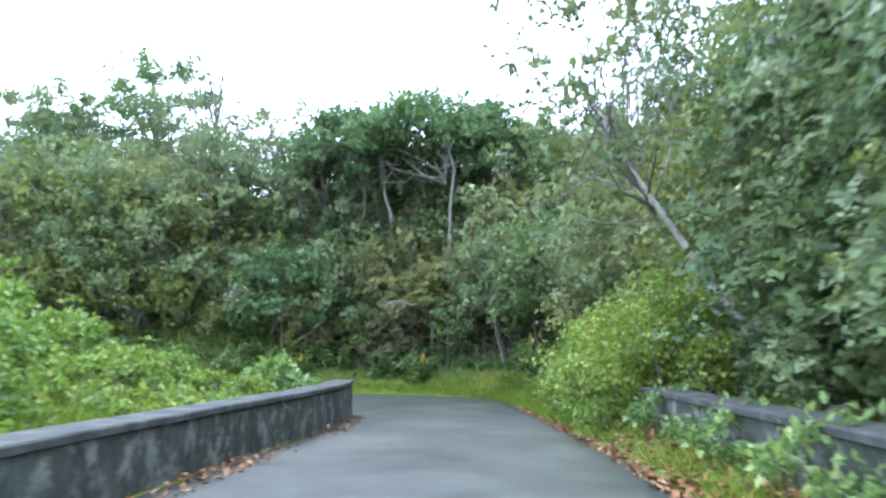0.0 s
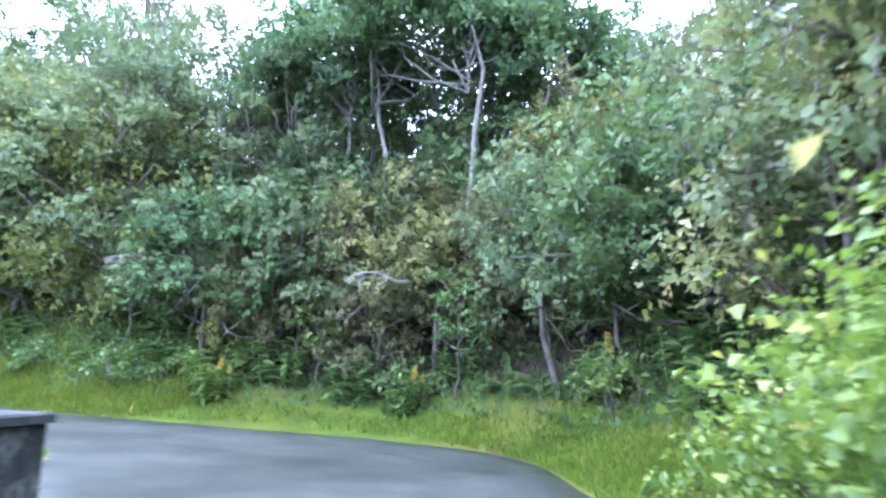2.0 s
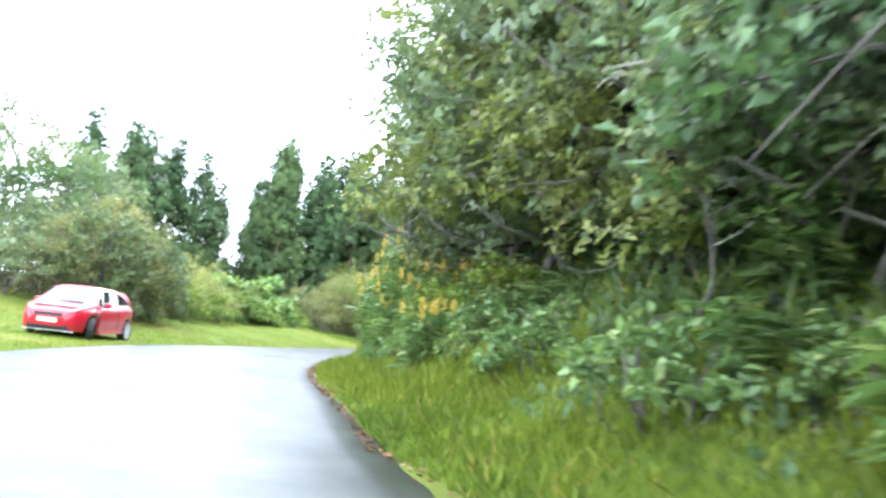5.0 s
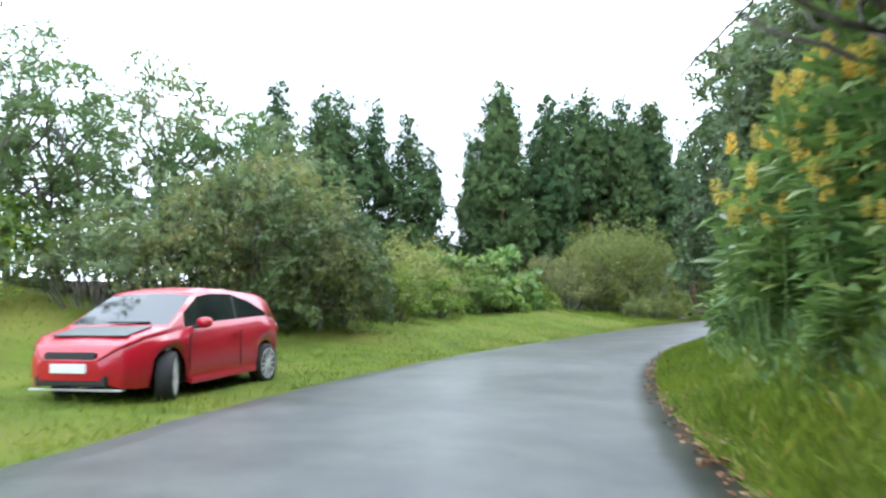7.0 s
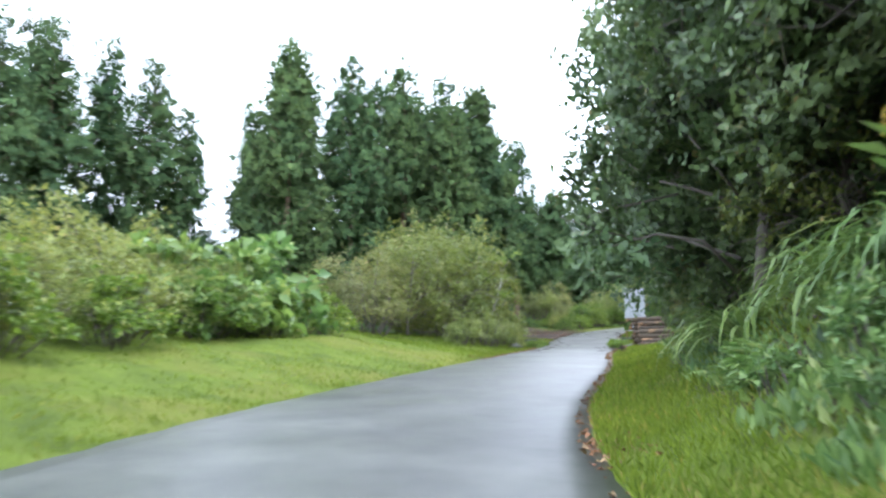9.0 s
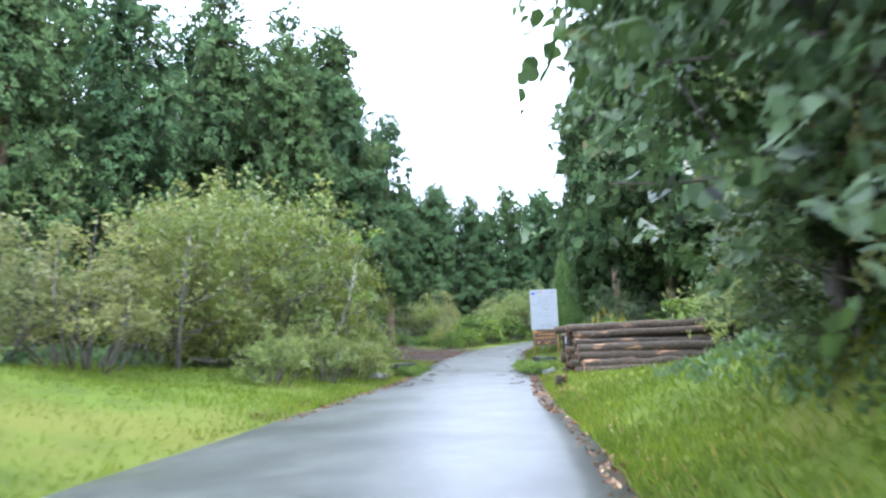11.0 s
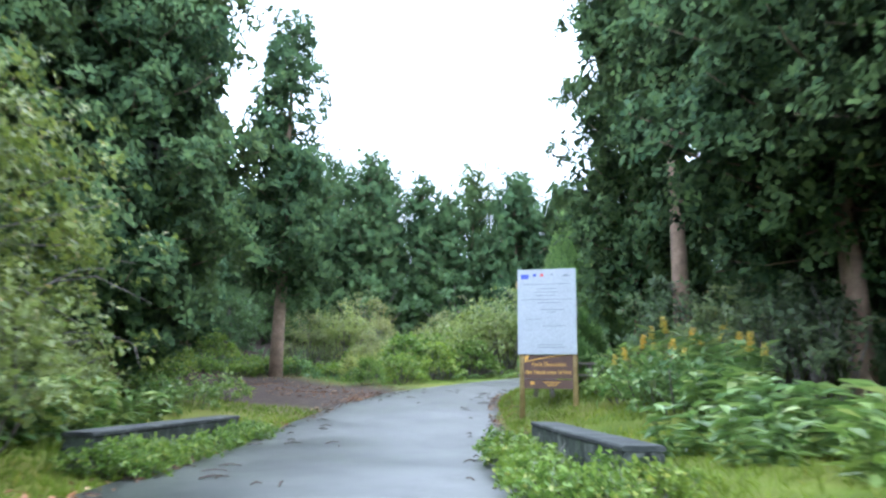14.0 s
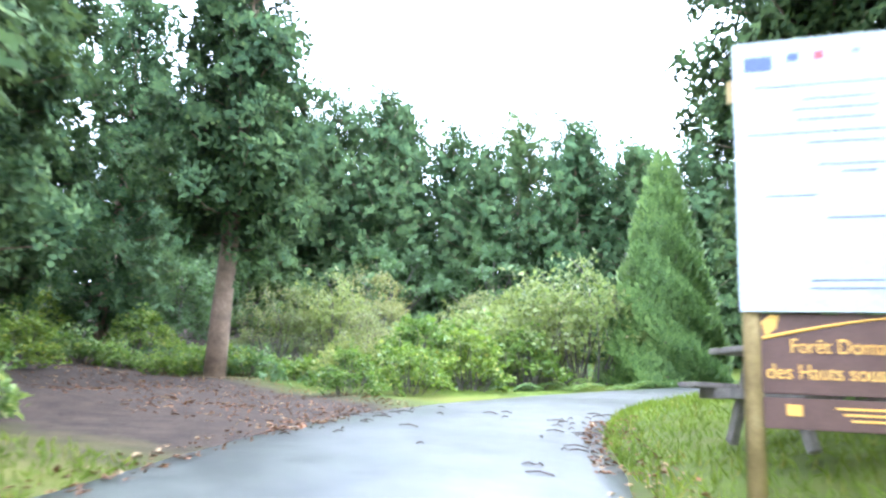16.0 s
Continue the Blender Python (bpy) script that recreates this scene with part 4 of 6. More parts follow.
stand("thin", [(-20.6, 37.6, 0.8), (-22.4, 38.8, 0.75), (-38.6, 51.6, 1.15), (-37.2, 50.6, 1.1), (-39.8, 53.2, 1.2)], HILL)
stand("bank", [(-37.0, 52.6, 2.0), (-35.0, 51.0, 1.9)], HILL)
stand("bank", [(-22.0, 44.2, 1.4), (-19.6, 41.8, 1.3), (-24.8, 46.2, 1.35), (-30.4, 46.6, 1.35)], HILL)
stand("fb", [(-38.0, 27.0, 0.7), (-42.4, 31.4, 0.75)], "trees behind the grass verge")

# ---- beside the bridge: the creeper mound and trees over the low wall ----
stand("creeper", [(4.3, 19.6, 0.66), (4.35, 18.0, 0.74), (4.5, 16.4, 0.78), (4.7, 14.8, 0.74), (5.8, 18.8, 0.86), (6.0, 16.8, 0.9), (6.2, 14.8, 0.86), (5.2, 20.8, 0.7)], "creeper mound beside the bridge")
stand("low", [(3.7, 20.6, 0.62), (3.55, 18.6, 0.52), (3.65, 16.8, 0.55), (3.75, 14.9, 0.6), (3.6, 17.7, 0.5), (3.7, 15.9, 0.5)], "low shrubs at the road's edge")
stand("olive", [(5.8, 22.8, 0.95), (7.8, 21.0, 1.1)], "creeper mound beside the bridge")
stand("fd", [(8.4, 14.2, 1.0), (7.9, 17.6, 1.0), (6.8, 11.6, 0.8), (10.5, 18.5, 1.05)], HILL)
stand("fe", [(7.2, 12.9, 0.85), (8.2, 19.8, 0.95), (6.2, 10.0, 0.7), (9.2, 16.0, 1.1)], HILL)
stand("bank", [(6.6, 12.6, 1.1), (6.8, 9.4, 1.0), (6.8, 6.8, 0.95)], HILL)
stand("hedge", [(7.2, 15.2, 1.05), (7.0, 17.4, 1.0), (8.2, 11.2, 1.0)], HILL)
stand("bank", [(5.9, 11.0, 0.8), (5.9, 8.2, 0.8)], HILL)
stand("thin", [(7.4, 13.8, 0.8), (8.6, 16.6, 0.95)], HILL)
stand("fa", [(10.2, 24.2, 0.9), (7.6, 25.0, 0.8), (10.8, 20.8, 0.95), (10.2, 13.0, 0.9), (9.0, 10.5, 0.85)], HILL)


def leaning_tree():
    """A pale trunk that leans out towards the road, forks and carries loose sprays high above it."""
    r = np.random.default_rng(88)
    tree = new("tree")
    verts, faces, blobs = [], [], []
    spine = [(0.9, 0.1, -0.6), (0.5, 0.0, 0.4), (-0.2, -0.1, 1.4), (-0.8, -0.1, 2.3), (-1.4, 0.0, 3.3), (-1.9, 0.1, 4.4)]
    tube_data(spine, [0.085, 0.075, 0.06, 0.045, 0.03, 0.018], 8, verts, faces)
    tube_data([(0.75, 0.15, 0.0), (0.6, 0.3, 1.0), (0.75, 0.5, 2.2)], [0.045, 0.035, 0.025], 6, verts, faces)
    for k in range(34):
        a = k * 2.4
        c = np.array([-1.7 + 1.7 * math.cos(a) * (0.3 + 0.7 * r.random()), 0.4 + 1.8 * math.sin(a) * (0.3 + 0.7 * r.random()), 2.6 + 4.0 * r.random()])
        q = 2.4 + 1.9 * r.random()
        lv, lf = [], []
        limb(r, (-1.36 - 0.48 * (q - 3.2), 0, q), c, 0.016, 0.006, lv, lf, 0.15, 5, 5)
        mesh_object("branch", lv, lf, BARK, tree, smooth=True)
        blobs.append((c, (0.45, 0.45, 0.4)))
    mesh_object("trunk", verts, faces, PALE_BARK, tree, "pale leaning trunk", smooth=True)
    leaf_object("crown", blob_crown(r, blobs, 60, 0.2, aspect=0.5, hang=0.5), LEAF_FOREST, tree)
    tree.matrix_world = pose(5.1, 13.6, ground_z(5.5, 13.6) - 0.25)
    return tagged(tree, "pale leaning tree with loose sprays over the road", "tree")


leaning_tree()
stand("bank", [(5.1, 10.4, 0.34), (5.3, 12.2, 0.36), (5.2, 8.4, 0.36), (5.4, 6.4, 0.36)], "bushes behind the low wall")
stand("fern", [(4.7, 9.4, 0.8), (4.8, 11.4, 0.8), (4.7, 7.4, 0.8), (4.7, 12.8, 0.7)], "bushes behind the low wall")
stand("weedy", [(4.05, y + 0.3 * math.sin(y * 5), 0.6 + 0.15 * math.sin(y * 3)) for y in np.arange(4.6, 15, 0.7)], "weeds along the low wall")
stand("ff", [(5.6, 9.0, 0.5)], HILL)

# ---- behind the wall and inside the bend ----
stand("low", [(-2.75 - 1.5 * a - 0.4 * math.sin(b * 4), b + 0.5 * math.sin(a * 7), 0.55 + 0.15 * math.sin(a * 3 + b)) for a in range(2) for b in np.arange(8.0, 20.5, 1.2)], "low shrubs behind the wall")
stand("bright", [(-8.0, 17.8, 0.95), (-7.2, 15.4, 0.8), (-9.4, 17.4, 1.15), (-9.8, 19.6, 1.1)], "bushes behind the wall")
stand("olive", [(-10.2, 18.6, 0.9)], "bushes behind the wall")
stand("bright", [(-3.6, 13.4, 0.42), (-3.9, 15.4, 0.45), (-3.4, 17.4, 0.4), (-5.4, 14.2, 0.6), (-5.6, 16.8, 0.62), (-4.6, 19.0, 0.5), (-6.8, 18.8, 0.75), (-3.8, 11.4, 0.42), (-5.2, 12.0, 0.55), (-3.0, 18.8, 0.36)], "bushes behind the wall")
stand("pale", [(-2.4, 20.1, 0.48), (-3.0, 20.2, 0.58), (-2.6, 20.8, 0.5)])

# ---- left of the road after the bend: bushes behind the grass ----
LH = "bushes behind the grass verge"
stand("dull", [(-36.2, 33.8, 1.15), (-33.0, 29.6, 0.9), (-38.5, 31.5, 1.3)], LH, back=0.8)
stand("yellow", [(-37.8, 35.4, 0.95)], LH, back=0.8)
stand("olive", [(-34.2, 31.8, 0.85)], LH, back=0.8)
stand("dull", [(-36.6, 30.4, 1.2), (-32.0, 26.4, 1.0), (-30.2, 25.6, 1.0)], LH, back=0.8)
stand("yellow", [(-35.6, 30.0, 0.8), (-39.2, 37.2, 0.85), (-41.4, 38.6, 0.85), (-43.6, 41.0, 0.78), (-45.6, 43.2, 0.72), (-42.6, 36.6, 1.0), (-45.4, 40.0, 0.95), (-48.6, 42.5, 0.95)], LH, back=1.8)
stand("bright", [(-39.8, 38.4, 0.65), (-42.2, 40.6, 0.6), (-44.6, 42.8, 0.6), (-46.8, 45.2, 0.62), (-48.6, 47.6, 0.6), (-31.0, 27.6, 0.6), (-33.4, 27.0, 0.7), (-36.0, 27.4, 0.9)], LH, back=1.4)
stand("pale", [(-47.2, 44.2, 1.2), (-48.8, 45.4, 1.3), (-46.4, 42.2, 1.15), (-45.4, 43.6, 0.8)], LH, back=1.2)
stand("hedge", [(-58.5, 57.2, 1.05), (-56.3, 55.0, 0.95), (-54.4, 52.4, 0.8), (-60.2, 59.4, 0.85), (-62.4, 60.9, 0.9), (-60.6, 56.2, 1.1)], LH)
stand("olive", [(-52.6, 50.4, 0.8), (-56.8, 53.2, 1.0), (-52.6, 48.6, 0.7), (-55.4, 54.6, 0.55), (-57.2, 56.8, 0.55)], LH, back=0.6)
stand("yellow", [(-58.8, 60.6, 0.66), (-61.6, 61.4, 0.7), (-63.6, 62.8, 0.6), (-55.4, 58.2, 0.5), (-53.4, 56.0, 0.46), (-51.8, 53.8, 0.42)], LH, back=0.4)
stand("fa", [(-44.5, 29.5, 0.85), (-40.5, 25.5, 0.8), (-48.5, 33.5, 0.8)], "trees behind the grass verge")
stand("thin", [(-33.5, 25.5, 0.95)], "trees behind the grass verge")

# undergrowth and bushes under the cedars
stand("bright", [(-69.6, 66.2, 0.5), (-74.6, 68.8, 0.5), (-76.4, 70.2, 0.42), (-79.0, 66.0, 0.9)], "undergrowth below the cedars")
stand("yellow", [(-66.4, 63.6, 0.5), (-64.6, 60.0, 0.55)], "undergrowth below the cedars")
stand("weedy", [(-66.8, 66.4, 0.9), (-68.2, 68.0, 0.9), (-66.0, 65.2, 1.0)], "undergrowth below the cedars")
# tall trees that lean over the bank
stand("hedge", [(-12.4, 36.4, 1.25), (-18.0, 38.2, 1.45), (-9.2, 35.4, 1.15), (-14.8, 37.2, 1.3)], HILL)
stand("fa", [(-15.0, 36.8, 0.95), (-10.0, 35.2, 0.9), (-20.6, 39.4, 0.9)], HILL)

stand("fc", [(-35.6, 34.0, 0.58), (-37.4, 33.0, 0.62)], "dark bushes beyond the car")
stand("bank", [(-34.4, 32.4, 0.9), (-36.6, 35.0, 0.7)], "dark bushes beyond the car")

# ---- the cedars ----
CD = "cedar plantation"
for x, y, h, k in [(-67.2, 41.5, 16.7, "m"), (-64.1, 43.1, 15.0, "m"), (-64.6, 44.8, 13.0, "m"), (-63.0, 38.7, 15.5, "m"), (-59.6, 36.6, 14.3, "m"), (-66.6, 38.2, 17.0, "m"), (-62.4, 34.4, 16.0, "m"), (-68.9, 49.4, 14.7, "m"), (-62.8, 49.4, 16.4, "m"),
                   (-64.9, 53.7, 17.2, "m"), (-67.6, 58.5, 18.5, "m"), (-68.7, 62.1, 18.6, "m"), (-69.4, 65.6, 19.0, "b"), (-74.5, 67.4, 17.0, "b"), (-77.7, 75.0, 18.2, "c"), (-80.2, 69.6, 18.5, "b"),
                   (-65.2, 60.6, 15.5, "m"), (-67.4, 64.8, 15.5, "b"), (-60.6, 77.0, 19.5, "d"), (-55.2, 73.6, 18.5, "a"), (-64.2, 80.6, 18.5, "b"), (-50.6, 70.4, 18.0, "a"), (-44.0, 70.6, 18.0, "m"), (-84.5, 73.5, 17, "m")]:
    src = KINDS["cedar_" + k]
    x, y = (x + 0.2, y + 0.45) if k == "m" else (x, y)
    place(src, x, y, (h - ground_z(x, y)) / (17.0 if k in "ad" else 16.0), group=CD)
for x, y in [(-51, 76), (-55, 80), (-59, 83), (-71, 53), (-73, 60), (-75, 65)]:
    place(KINDS["cedar_far"], x, y, 0.95 + 0.15 * rng.random(), group=CD)
for x, y, d, s in scatter(8000, (-98, 78), (-64, 106), 8, 70, 19.2, 30, -1, 2.6, 8, lambda a, b: 33.5 < (a + 58) * -0.75 + (b - 66) * 0.66 < 40):
    place(KINDS["cedar_far"], x, y, 0.58 + 0.15 * rng.random(), group=CD)
for x, y, d, s in scatter(1500, (-64, 84), (-57.5, 104), 7, 16, 19.2, 30, 1, 5.0, 9):
    place(KINDS["cedar_far"], x, y, 0.9 + 0.25 * rng.random(), group=CD)



def edge_tree():
    """A yellowish tree before the cedars, with a dead limb and a patch of brown leaves."""
    r = np.random.default_rng(61)
    tree = place(KINDS["hedge"], -45.4, 67.4, 1.25, turn=0, tall=1.4)
    tree["label"] = "yellow-green tree with a dead branch before the cedars"
    verts, faces = [], []
    tube_data([(-0.2, -0.3, 2.3), (-0.8, -0.95, 2.25), (-1.3, -1.45, 1.95), (-1.6, -1.8, 1.9)], [0.04, 0.03, 0.02, 0.01], 6, verts, faces)
    for k in range(7):
        f = 0.25 + 0.1 * k
        s = np.array([-0.2 - 1.3 * f, -0.3 - 1.4 * f, 2.3 - 0.35 * f])
        limb(r, s, s + np.array([-0.35, -0.3, 0.25 * (-1) ** k]) * (0.7 + 0.6 * r.random()), 0.014, 0.005, verts, faces, 0.2, 4, 4)
    mesh_object("dead_branch", verts, faces, BARK, tree, "bare grey dead branch", smooth=True)
    leaf_object("dead_leaves", blob_crown(r, [((-0.9, -1.0, 3.6), (0.35, 0.35, 0.3)), ((-1.1, -1.2, 4.1), (0.3, 0.3, 0.25))], 60, 0.11), LITTER, tree, "brown withered leaves")
    return tree


edge_tree()

for x, y, d, s in scatter(4000, (-98, 80), (-66, 104), 8, 70, 19.2, 30, -1, 3.2, 19, lambda a, b: 32 < (a + 58) * -0.75 + (b - 66) * 0.66 < 36):
    place(KINDS["back_b"], x, y, 0.55 + 0.15 * rng.random(), sink=1.2, group="low trees before the plantation")




def pale_sapling():
    """A crooked pale stem that leans out of the roadside hedge."""
    r = np.random.default_rng(62)
    tree = new("sapling")
    verts, faces = [], []
    spine = [(-0.5, -0.45, -0.4), (-0.35, -0.3, 0.7), (0.1, 0.05, 1.6), (0.2, 0.3, 2.5), (0.0, 0.65, 3.4)]
    tube_data(spine, [0.05, 0.045, 0.038, 0.03, 0.018], 7, verts, faces)
    blobs = []
    for k in range(9):
        s = np.array(spine[2 + k % 3])
        e = s + np.array([0.7 * math.cos(k * 2.4), 0.7 * math.sin(k * 2.4), 0.45 + 0.3 * r.random()])
        bv, bf = [], []
        limb(r, s, e, 0.018, 0.006, bv, bf, 0.15, 4, 5)
        mesh_object("branch", bv, bf, PALE_BARK, tree, smooth=True)
        blobs.append((e, (0.32, 0.32, 0.26)))
    mesh_object("trunk", verts, faces, PALE_BARK, tree, "pale crooked stem", smooth=True)
    leaf_object("crown", blob_crown(r, blobs, 45, 0.12, aspect=0.55), LEAF_BRIGHT, tree)
    tree.matrix_world = pose(-56.5, 58.0, ground_z(-56.9, 57.6))
    return tagged(tree, "pale crooked sapling leaning out of the hedge", "tree")


pale_sapling()

# ---- round the last bend ----
FB = "bushes round the last bend"
stand("bright", [(-72.6, 77.4, 0.5), (-73.0, 79.6, 0.6), (-72.4, 75.6, 0.4), (-73.4, 82.0, 0.65), (-74.6, 79.2, 0.75), (-75.2, 81.6, 0.8)], FB)
stand("yellow", [(-74.6, 80.6, 0.7), (-74.4, 83.4, 1.1), (-75.4, 77.6, 0.45), (-73.8, 85.0, 1.15), (-76.6, 84.6, 1.0)], FB)
stand("olive", [(-76.2, 78.6, 0.5), (-78.4, 80.8, 0.6), (-80.2, 78.0, 0.65), (-78.2, 84.4, 0.75), (-81.6, 82.4, 0.8)], FB)
stand("low", [(-81.4, 71.6, 0.7), (-83.0, 70.0, 0.8), (-80.6, 75.6, 0.6), (-84.4, 67.6, 0.9)], FB)
for k in range(17):
    f = k / 16
    place(KINDS["low" if k % 3 else "weedy"], -80.6 + 1.1 * f + 3.4 * f * f + 0.35 * math.sin(k * 5), 70.4 + 8.2 * f + 0.3 * math.sin(k * 3), (0.7 if k % 3 else 0.95) + 0.12 * math.sin(k * 7), group="low plants along the edge of the lay-by")
stand("fern", [(-74.2, 80.0, 0.9), (-73.0, 81.2, 1.0), (-72.2, 82.6, 1.0), (-71.2, 83.8, 0.9), (-75.4, 79.4, 0.8)], FB)
stand("bright", [(-76.4, 80.0, 0.62), (-77.9, 79.2, 0.5), (-75.2, 82.0, 0.6)], FB)
stand("yellow", [(-80.0, 79.9, 0.9), (-81.6, 80.6, 0.75)], FB)
stand("bright", [(-82.4, 74.6, 0.6), (-84.6, 71.8, 0.7)], FB)
stand("fe", [(-86, 77, 0.6), (-87.5, 72.5, 0.6)], FB)
stand("gin_c", [(-61.2, 61.8, 1.0), (-62.4, 62.8, 0.9), (-60.2, 60.8, 0.9), (-63.8, 64.2, 0.7)], FB)
for k in range(12):
    f = k / 11
    place(KINDS["low"], -58.9 - 4.2 * f + 0.1 * math.sin(k * 5), 62.2 + 3.9 * f, 0.36 + 0.1 * math.sin(k * 3), tall=1.0, z=1.2, group="creepers on the culvert wall")
for k in range(9):
    f = k / 8
    place(KINDS["low"], -54.0 - 3.6 * f + 0.1 * math.sin(k * 5), 63.7 + 3.3 * f, 0.42 + 0.1 * math.sin(k * 3), tall=0.9, z=1.28, group="creepers on the culvert wall")
for k in range(7):
    place(KINDS["low"], -53.55 - 0.12 * k + 0.25 * math.sin(k * 4), 63.75 + 0.14 * k + 0.2 * math.sin(k * 7), 0.34 + 0.08 * math.sin(k * 3), sink=0.0, group="creepers on the culvert wall")
    place(KINDS["low"], -58.9 - 0.1 * k + 0.25 * math.sin(k * 4), 61.9 + 0.12 * k + 0.2 * math.sin(k * 7), 0.36 + 0.08 * math.sin(k * 3), sink=0.0, group="creepers on the culvert wall")
stand("gin_a", [(-59.4, 72.9, 0.75), (-58.4, 72.2, 0.8), (-57.6, 71.5, 0.7), (-58.8, 74.0, 0.95), (-57.8, 73.0, 1.0), (-60.3, 74.2, 0.8), (-56.8, 72.0, 0.95), (-56.2, 71.0, 0.8), (-59.6, 75.0, 1.0)], "ginger beside the board")
stand("weedy", [(-59.0, 72.2, 1.1), (-58.0, 71.4, 1.2), (-60.2, 73.2, 1.0), (-57.0, 70.6, 1.1), (-61.0, 74.0, 1.0)], "ginger beside the board")
stand("dull", [(-58.6, 75.2, 0.72), (-56.6, 73.4, 0.7)], FB)
stand("dull", [(-57.4, 75.0, 0.75), (-55.6, 73.0, 0.7), (-60.4, 76.4, 0.8)], FB)
stand("gin_c", [(-55.8, 69.6, 0.8), (-55.0, 68.6, 0.85), (-56.8, 70.6, 0.75), (-54.2, 67.6, 0.85), (-53.2, 66.8, 0.75), (-54.6, 66.4, 0.6)], FB)
stand("gin_c", [(-52.2, 65.2, 0.62), (-51.2, 64.4, 0.62), (-52.6, 66.2, 0.75), (-51.4, 65.6, 0.7), (-50.4, 64.8, 0.65), (-53.6, 66.0, 0.6), (-53.4, 67.4, 0.75), (-50.4, 66.4, 0.8)], FB)
stand("bright", [(-50.8, 63.8, 0.5), (-49.4, 64.4, 0.55), (-50.0, 67.4, 0.7), (-48.6, 64.4, 0.7)], FB)
stand("yellow", [(-47.2, 64.4, 0.72), (-45.6, 62.8, 0.75)], FB)
stand("dull", [(-46.4, 64.2, 0.9), (-43.6, 62.4, 1.0), (-49.0, 67.4, 0.8), (-41.2, 60.0, 1.0), (-44.0, 65.6, 1.1)], FB)


def young_conifer(seed, h, w):
    """A dense young conifer, a narrow cone of upright sprays."""
    r = np.random.default_rng(seed)
    tree = new("young_conifer")
    n = 13000
    t = 1 - np.sqrt(r.random(n)) * 0.98
    a = r.random(n) * 6.283
    rad = w * (1 - t) ** 0.8 * (0.8 + 0.16 * np.sin(a * 5 + t * 30) + 0.12 * r.random(n))
    p = np.stack([np.cos(a) * rad, np.sin(a) * rad, t * h + 0.1], 1)
    out = np.stack([np.cos(a), np.sin(a), 0 * a], 1)
    s = 0.27 * (0.6 + 0.8 * r.random(n))
    verts, faces = [], []
    limb(r, (0, 0, -0.4), (0, 0, h * 0.96), 0.1, 0.015, verts, faces, 0.005, 6, 7)
    mesh_object("trunk", verts, faces, BARK_RED, tree)
    leaf_object("crown", (leaf_arrays(p, out * 0.6 + np.array([0, 0, 0.9]) + r.normal(size=(n, 3)) * 0.3, out + r.normal(size=(n, 3)) * 0.4, s, s * 0.55), out + np.array([0, 0, 0.35])), CYPRESS, tree)
    return tagged(tree, "young cone-shaped bright green conifer", "tree")


young_conifer(41, 7.7, 1.95).matrix_world = pose(-71.9, 86.6, ground_z(-71.9, 86.6) - 0.4)

# ---- plants along the foot of the bank ----
BK = "plants along the foot of the bank"
for k, (x, y, d, s) in enumerate(scatter(5000, (-12, 24), (10, 38), 1.7, 4.6, 4.8, 9.6, 1, 0.98, 12)):
    place(KINDS[("gin_c", "fern", "weedy", "weedy", "gin_c", "fern")[k % 6]], x, y, 0.75 + 0.35 * rng.random(), sink=0.05, group=BK)
for k, (x, y, d, s) in enumerate(scatter(7000, (-46, 28), (-8, 60), 1.25, 2.2, 9.6, 14.7, 1, 1.05, 13)):
    place(KINDS[("weedy", "fern", "weedy", "gin_c", "weedy", "weedy")[k % 6]], x, y, 0.4 + 0.3 * rng.random(), sink=0.05, group=BK)
stand("gin_a", [(-5.3, 32.1, 0.75), (3.4, 28.6, 0.8), (-0.6, 31.2, 0.7)], BK)
for k, (x, y, d, s) in enumerate(scatter(5000, (-20, 27), (-4, 40), 2.3, 4.4, 8.7, 11.3, 1, 0.9, 21)):
    place(KINDS[("fern", "weedy", "fern", "gin_c", "low")[k % 5]], x, y, 0.5 + 0.4 * rng.random(), sink=0.05, group=BK)
for k, (x, y, d, s) in enumerate(scatter(6000, (-46, 30), (-14, 56), 1.5, 2.3, 11.2, 14.7, 1, 0.7, 22)):
    place(KINDS[("weedy", "weedy", "fern")[k % 3]], x, y, 0.34 + 0.2 * rng.random(), sink=0.05, group=BK)
stand("gin_b", [(-17.6, 36.3, 0.8), (-18.4, 36.9, 0.85), (-17.0, 36.6, 0.75), (-14.3, 34.4, 0.68), (-14.9, 34.8, 0.75)], BK)
for k, (x, y, d, s) in enumerate(scatter(4000, (-30, 35), (-19, 47), 1.3, 4.6, 11.5, 12.55, 1, 0.5, 14)):
    place(KINDS[("gin_b", "gin_c", "gin_a")[k % 3]], x, y, 0.9 + 0.35 * rng.random(), sink=0.05, lean=(-14 + 8 * rng.random(), 0), turn=32.0, group="ginger thicket on the bank") if k % 2 else place(KINDS[("gin_b", "gin_b", "gin_c")[k % 3]], x, y, 0.8 + 0.35 * rng.random(), sink=0.05, group="ginger thicket on the bank")
for k, (x, y, d, s) in enumerate(scatter(5000, (-30, 33), (-17, 47), 1.2, 1.7, 11.3, 12.75, 1, 0.6, 24)):
    place(KINDS[("gin_c", "gin_b", "gin_c", "gin_a")[k % 4]], x, y, 0.5 + 0.25 * rng.random(), sink=0.05, group="ginger thicket on the bank")
stand("gin_b", [(-25.9, 41.0, 0.8), (-26.9, 41.9, 0.9), (-26.4, 42.3, 1.2), (-27.9, 42.9, 1.0), (-25.4, 41.5, 1.2), (-27.3, 41.3, 0.72), (-28.3, 42.3, 0.75), (-26.6, 40.9, 0.68), (-29.0, 43.1, 0.75), (-25.5, 40.5, 0.7)], "ginger thicket on the bank")
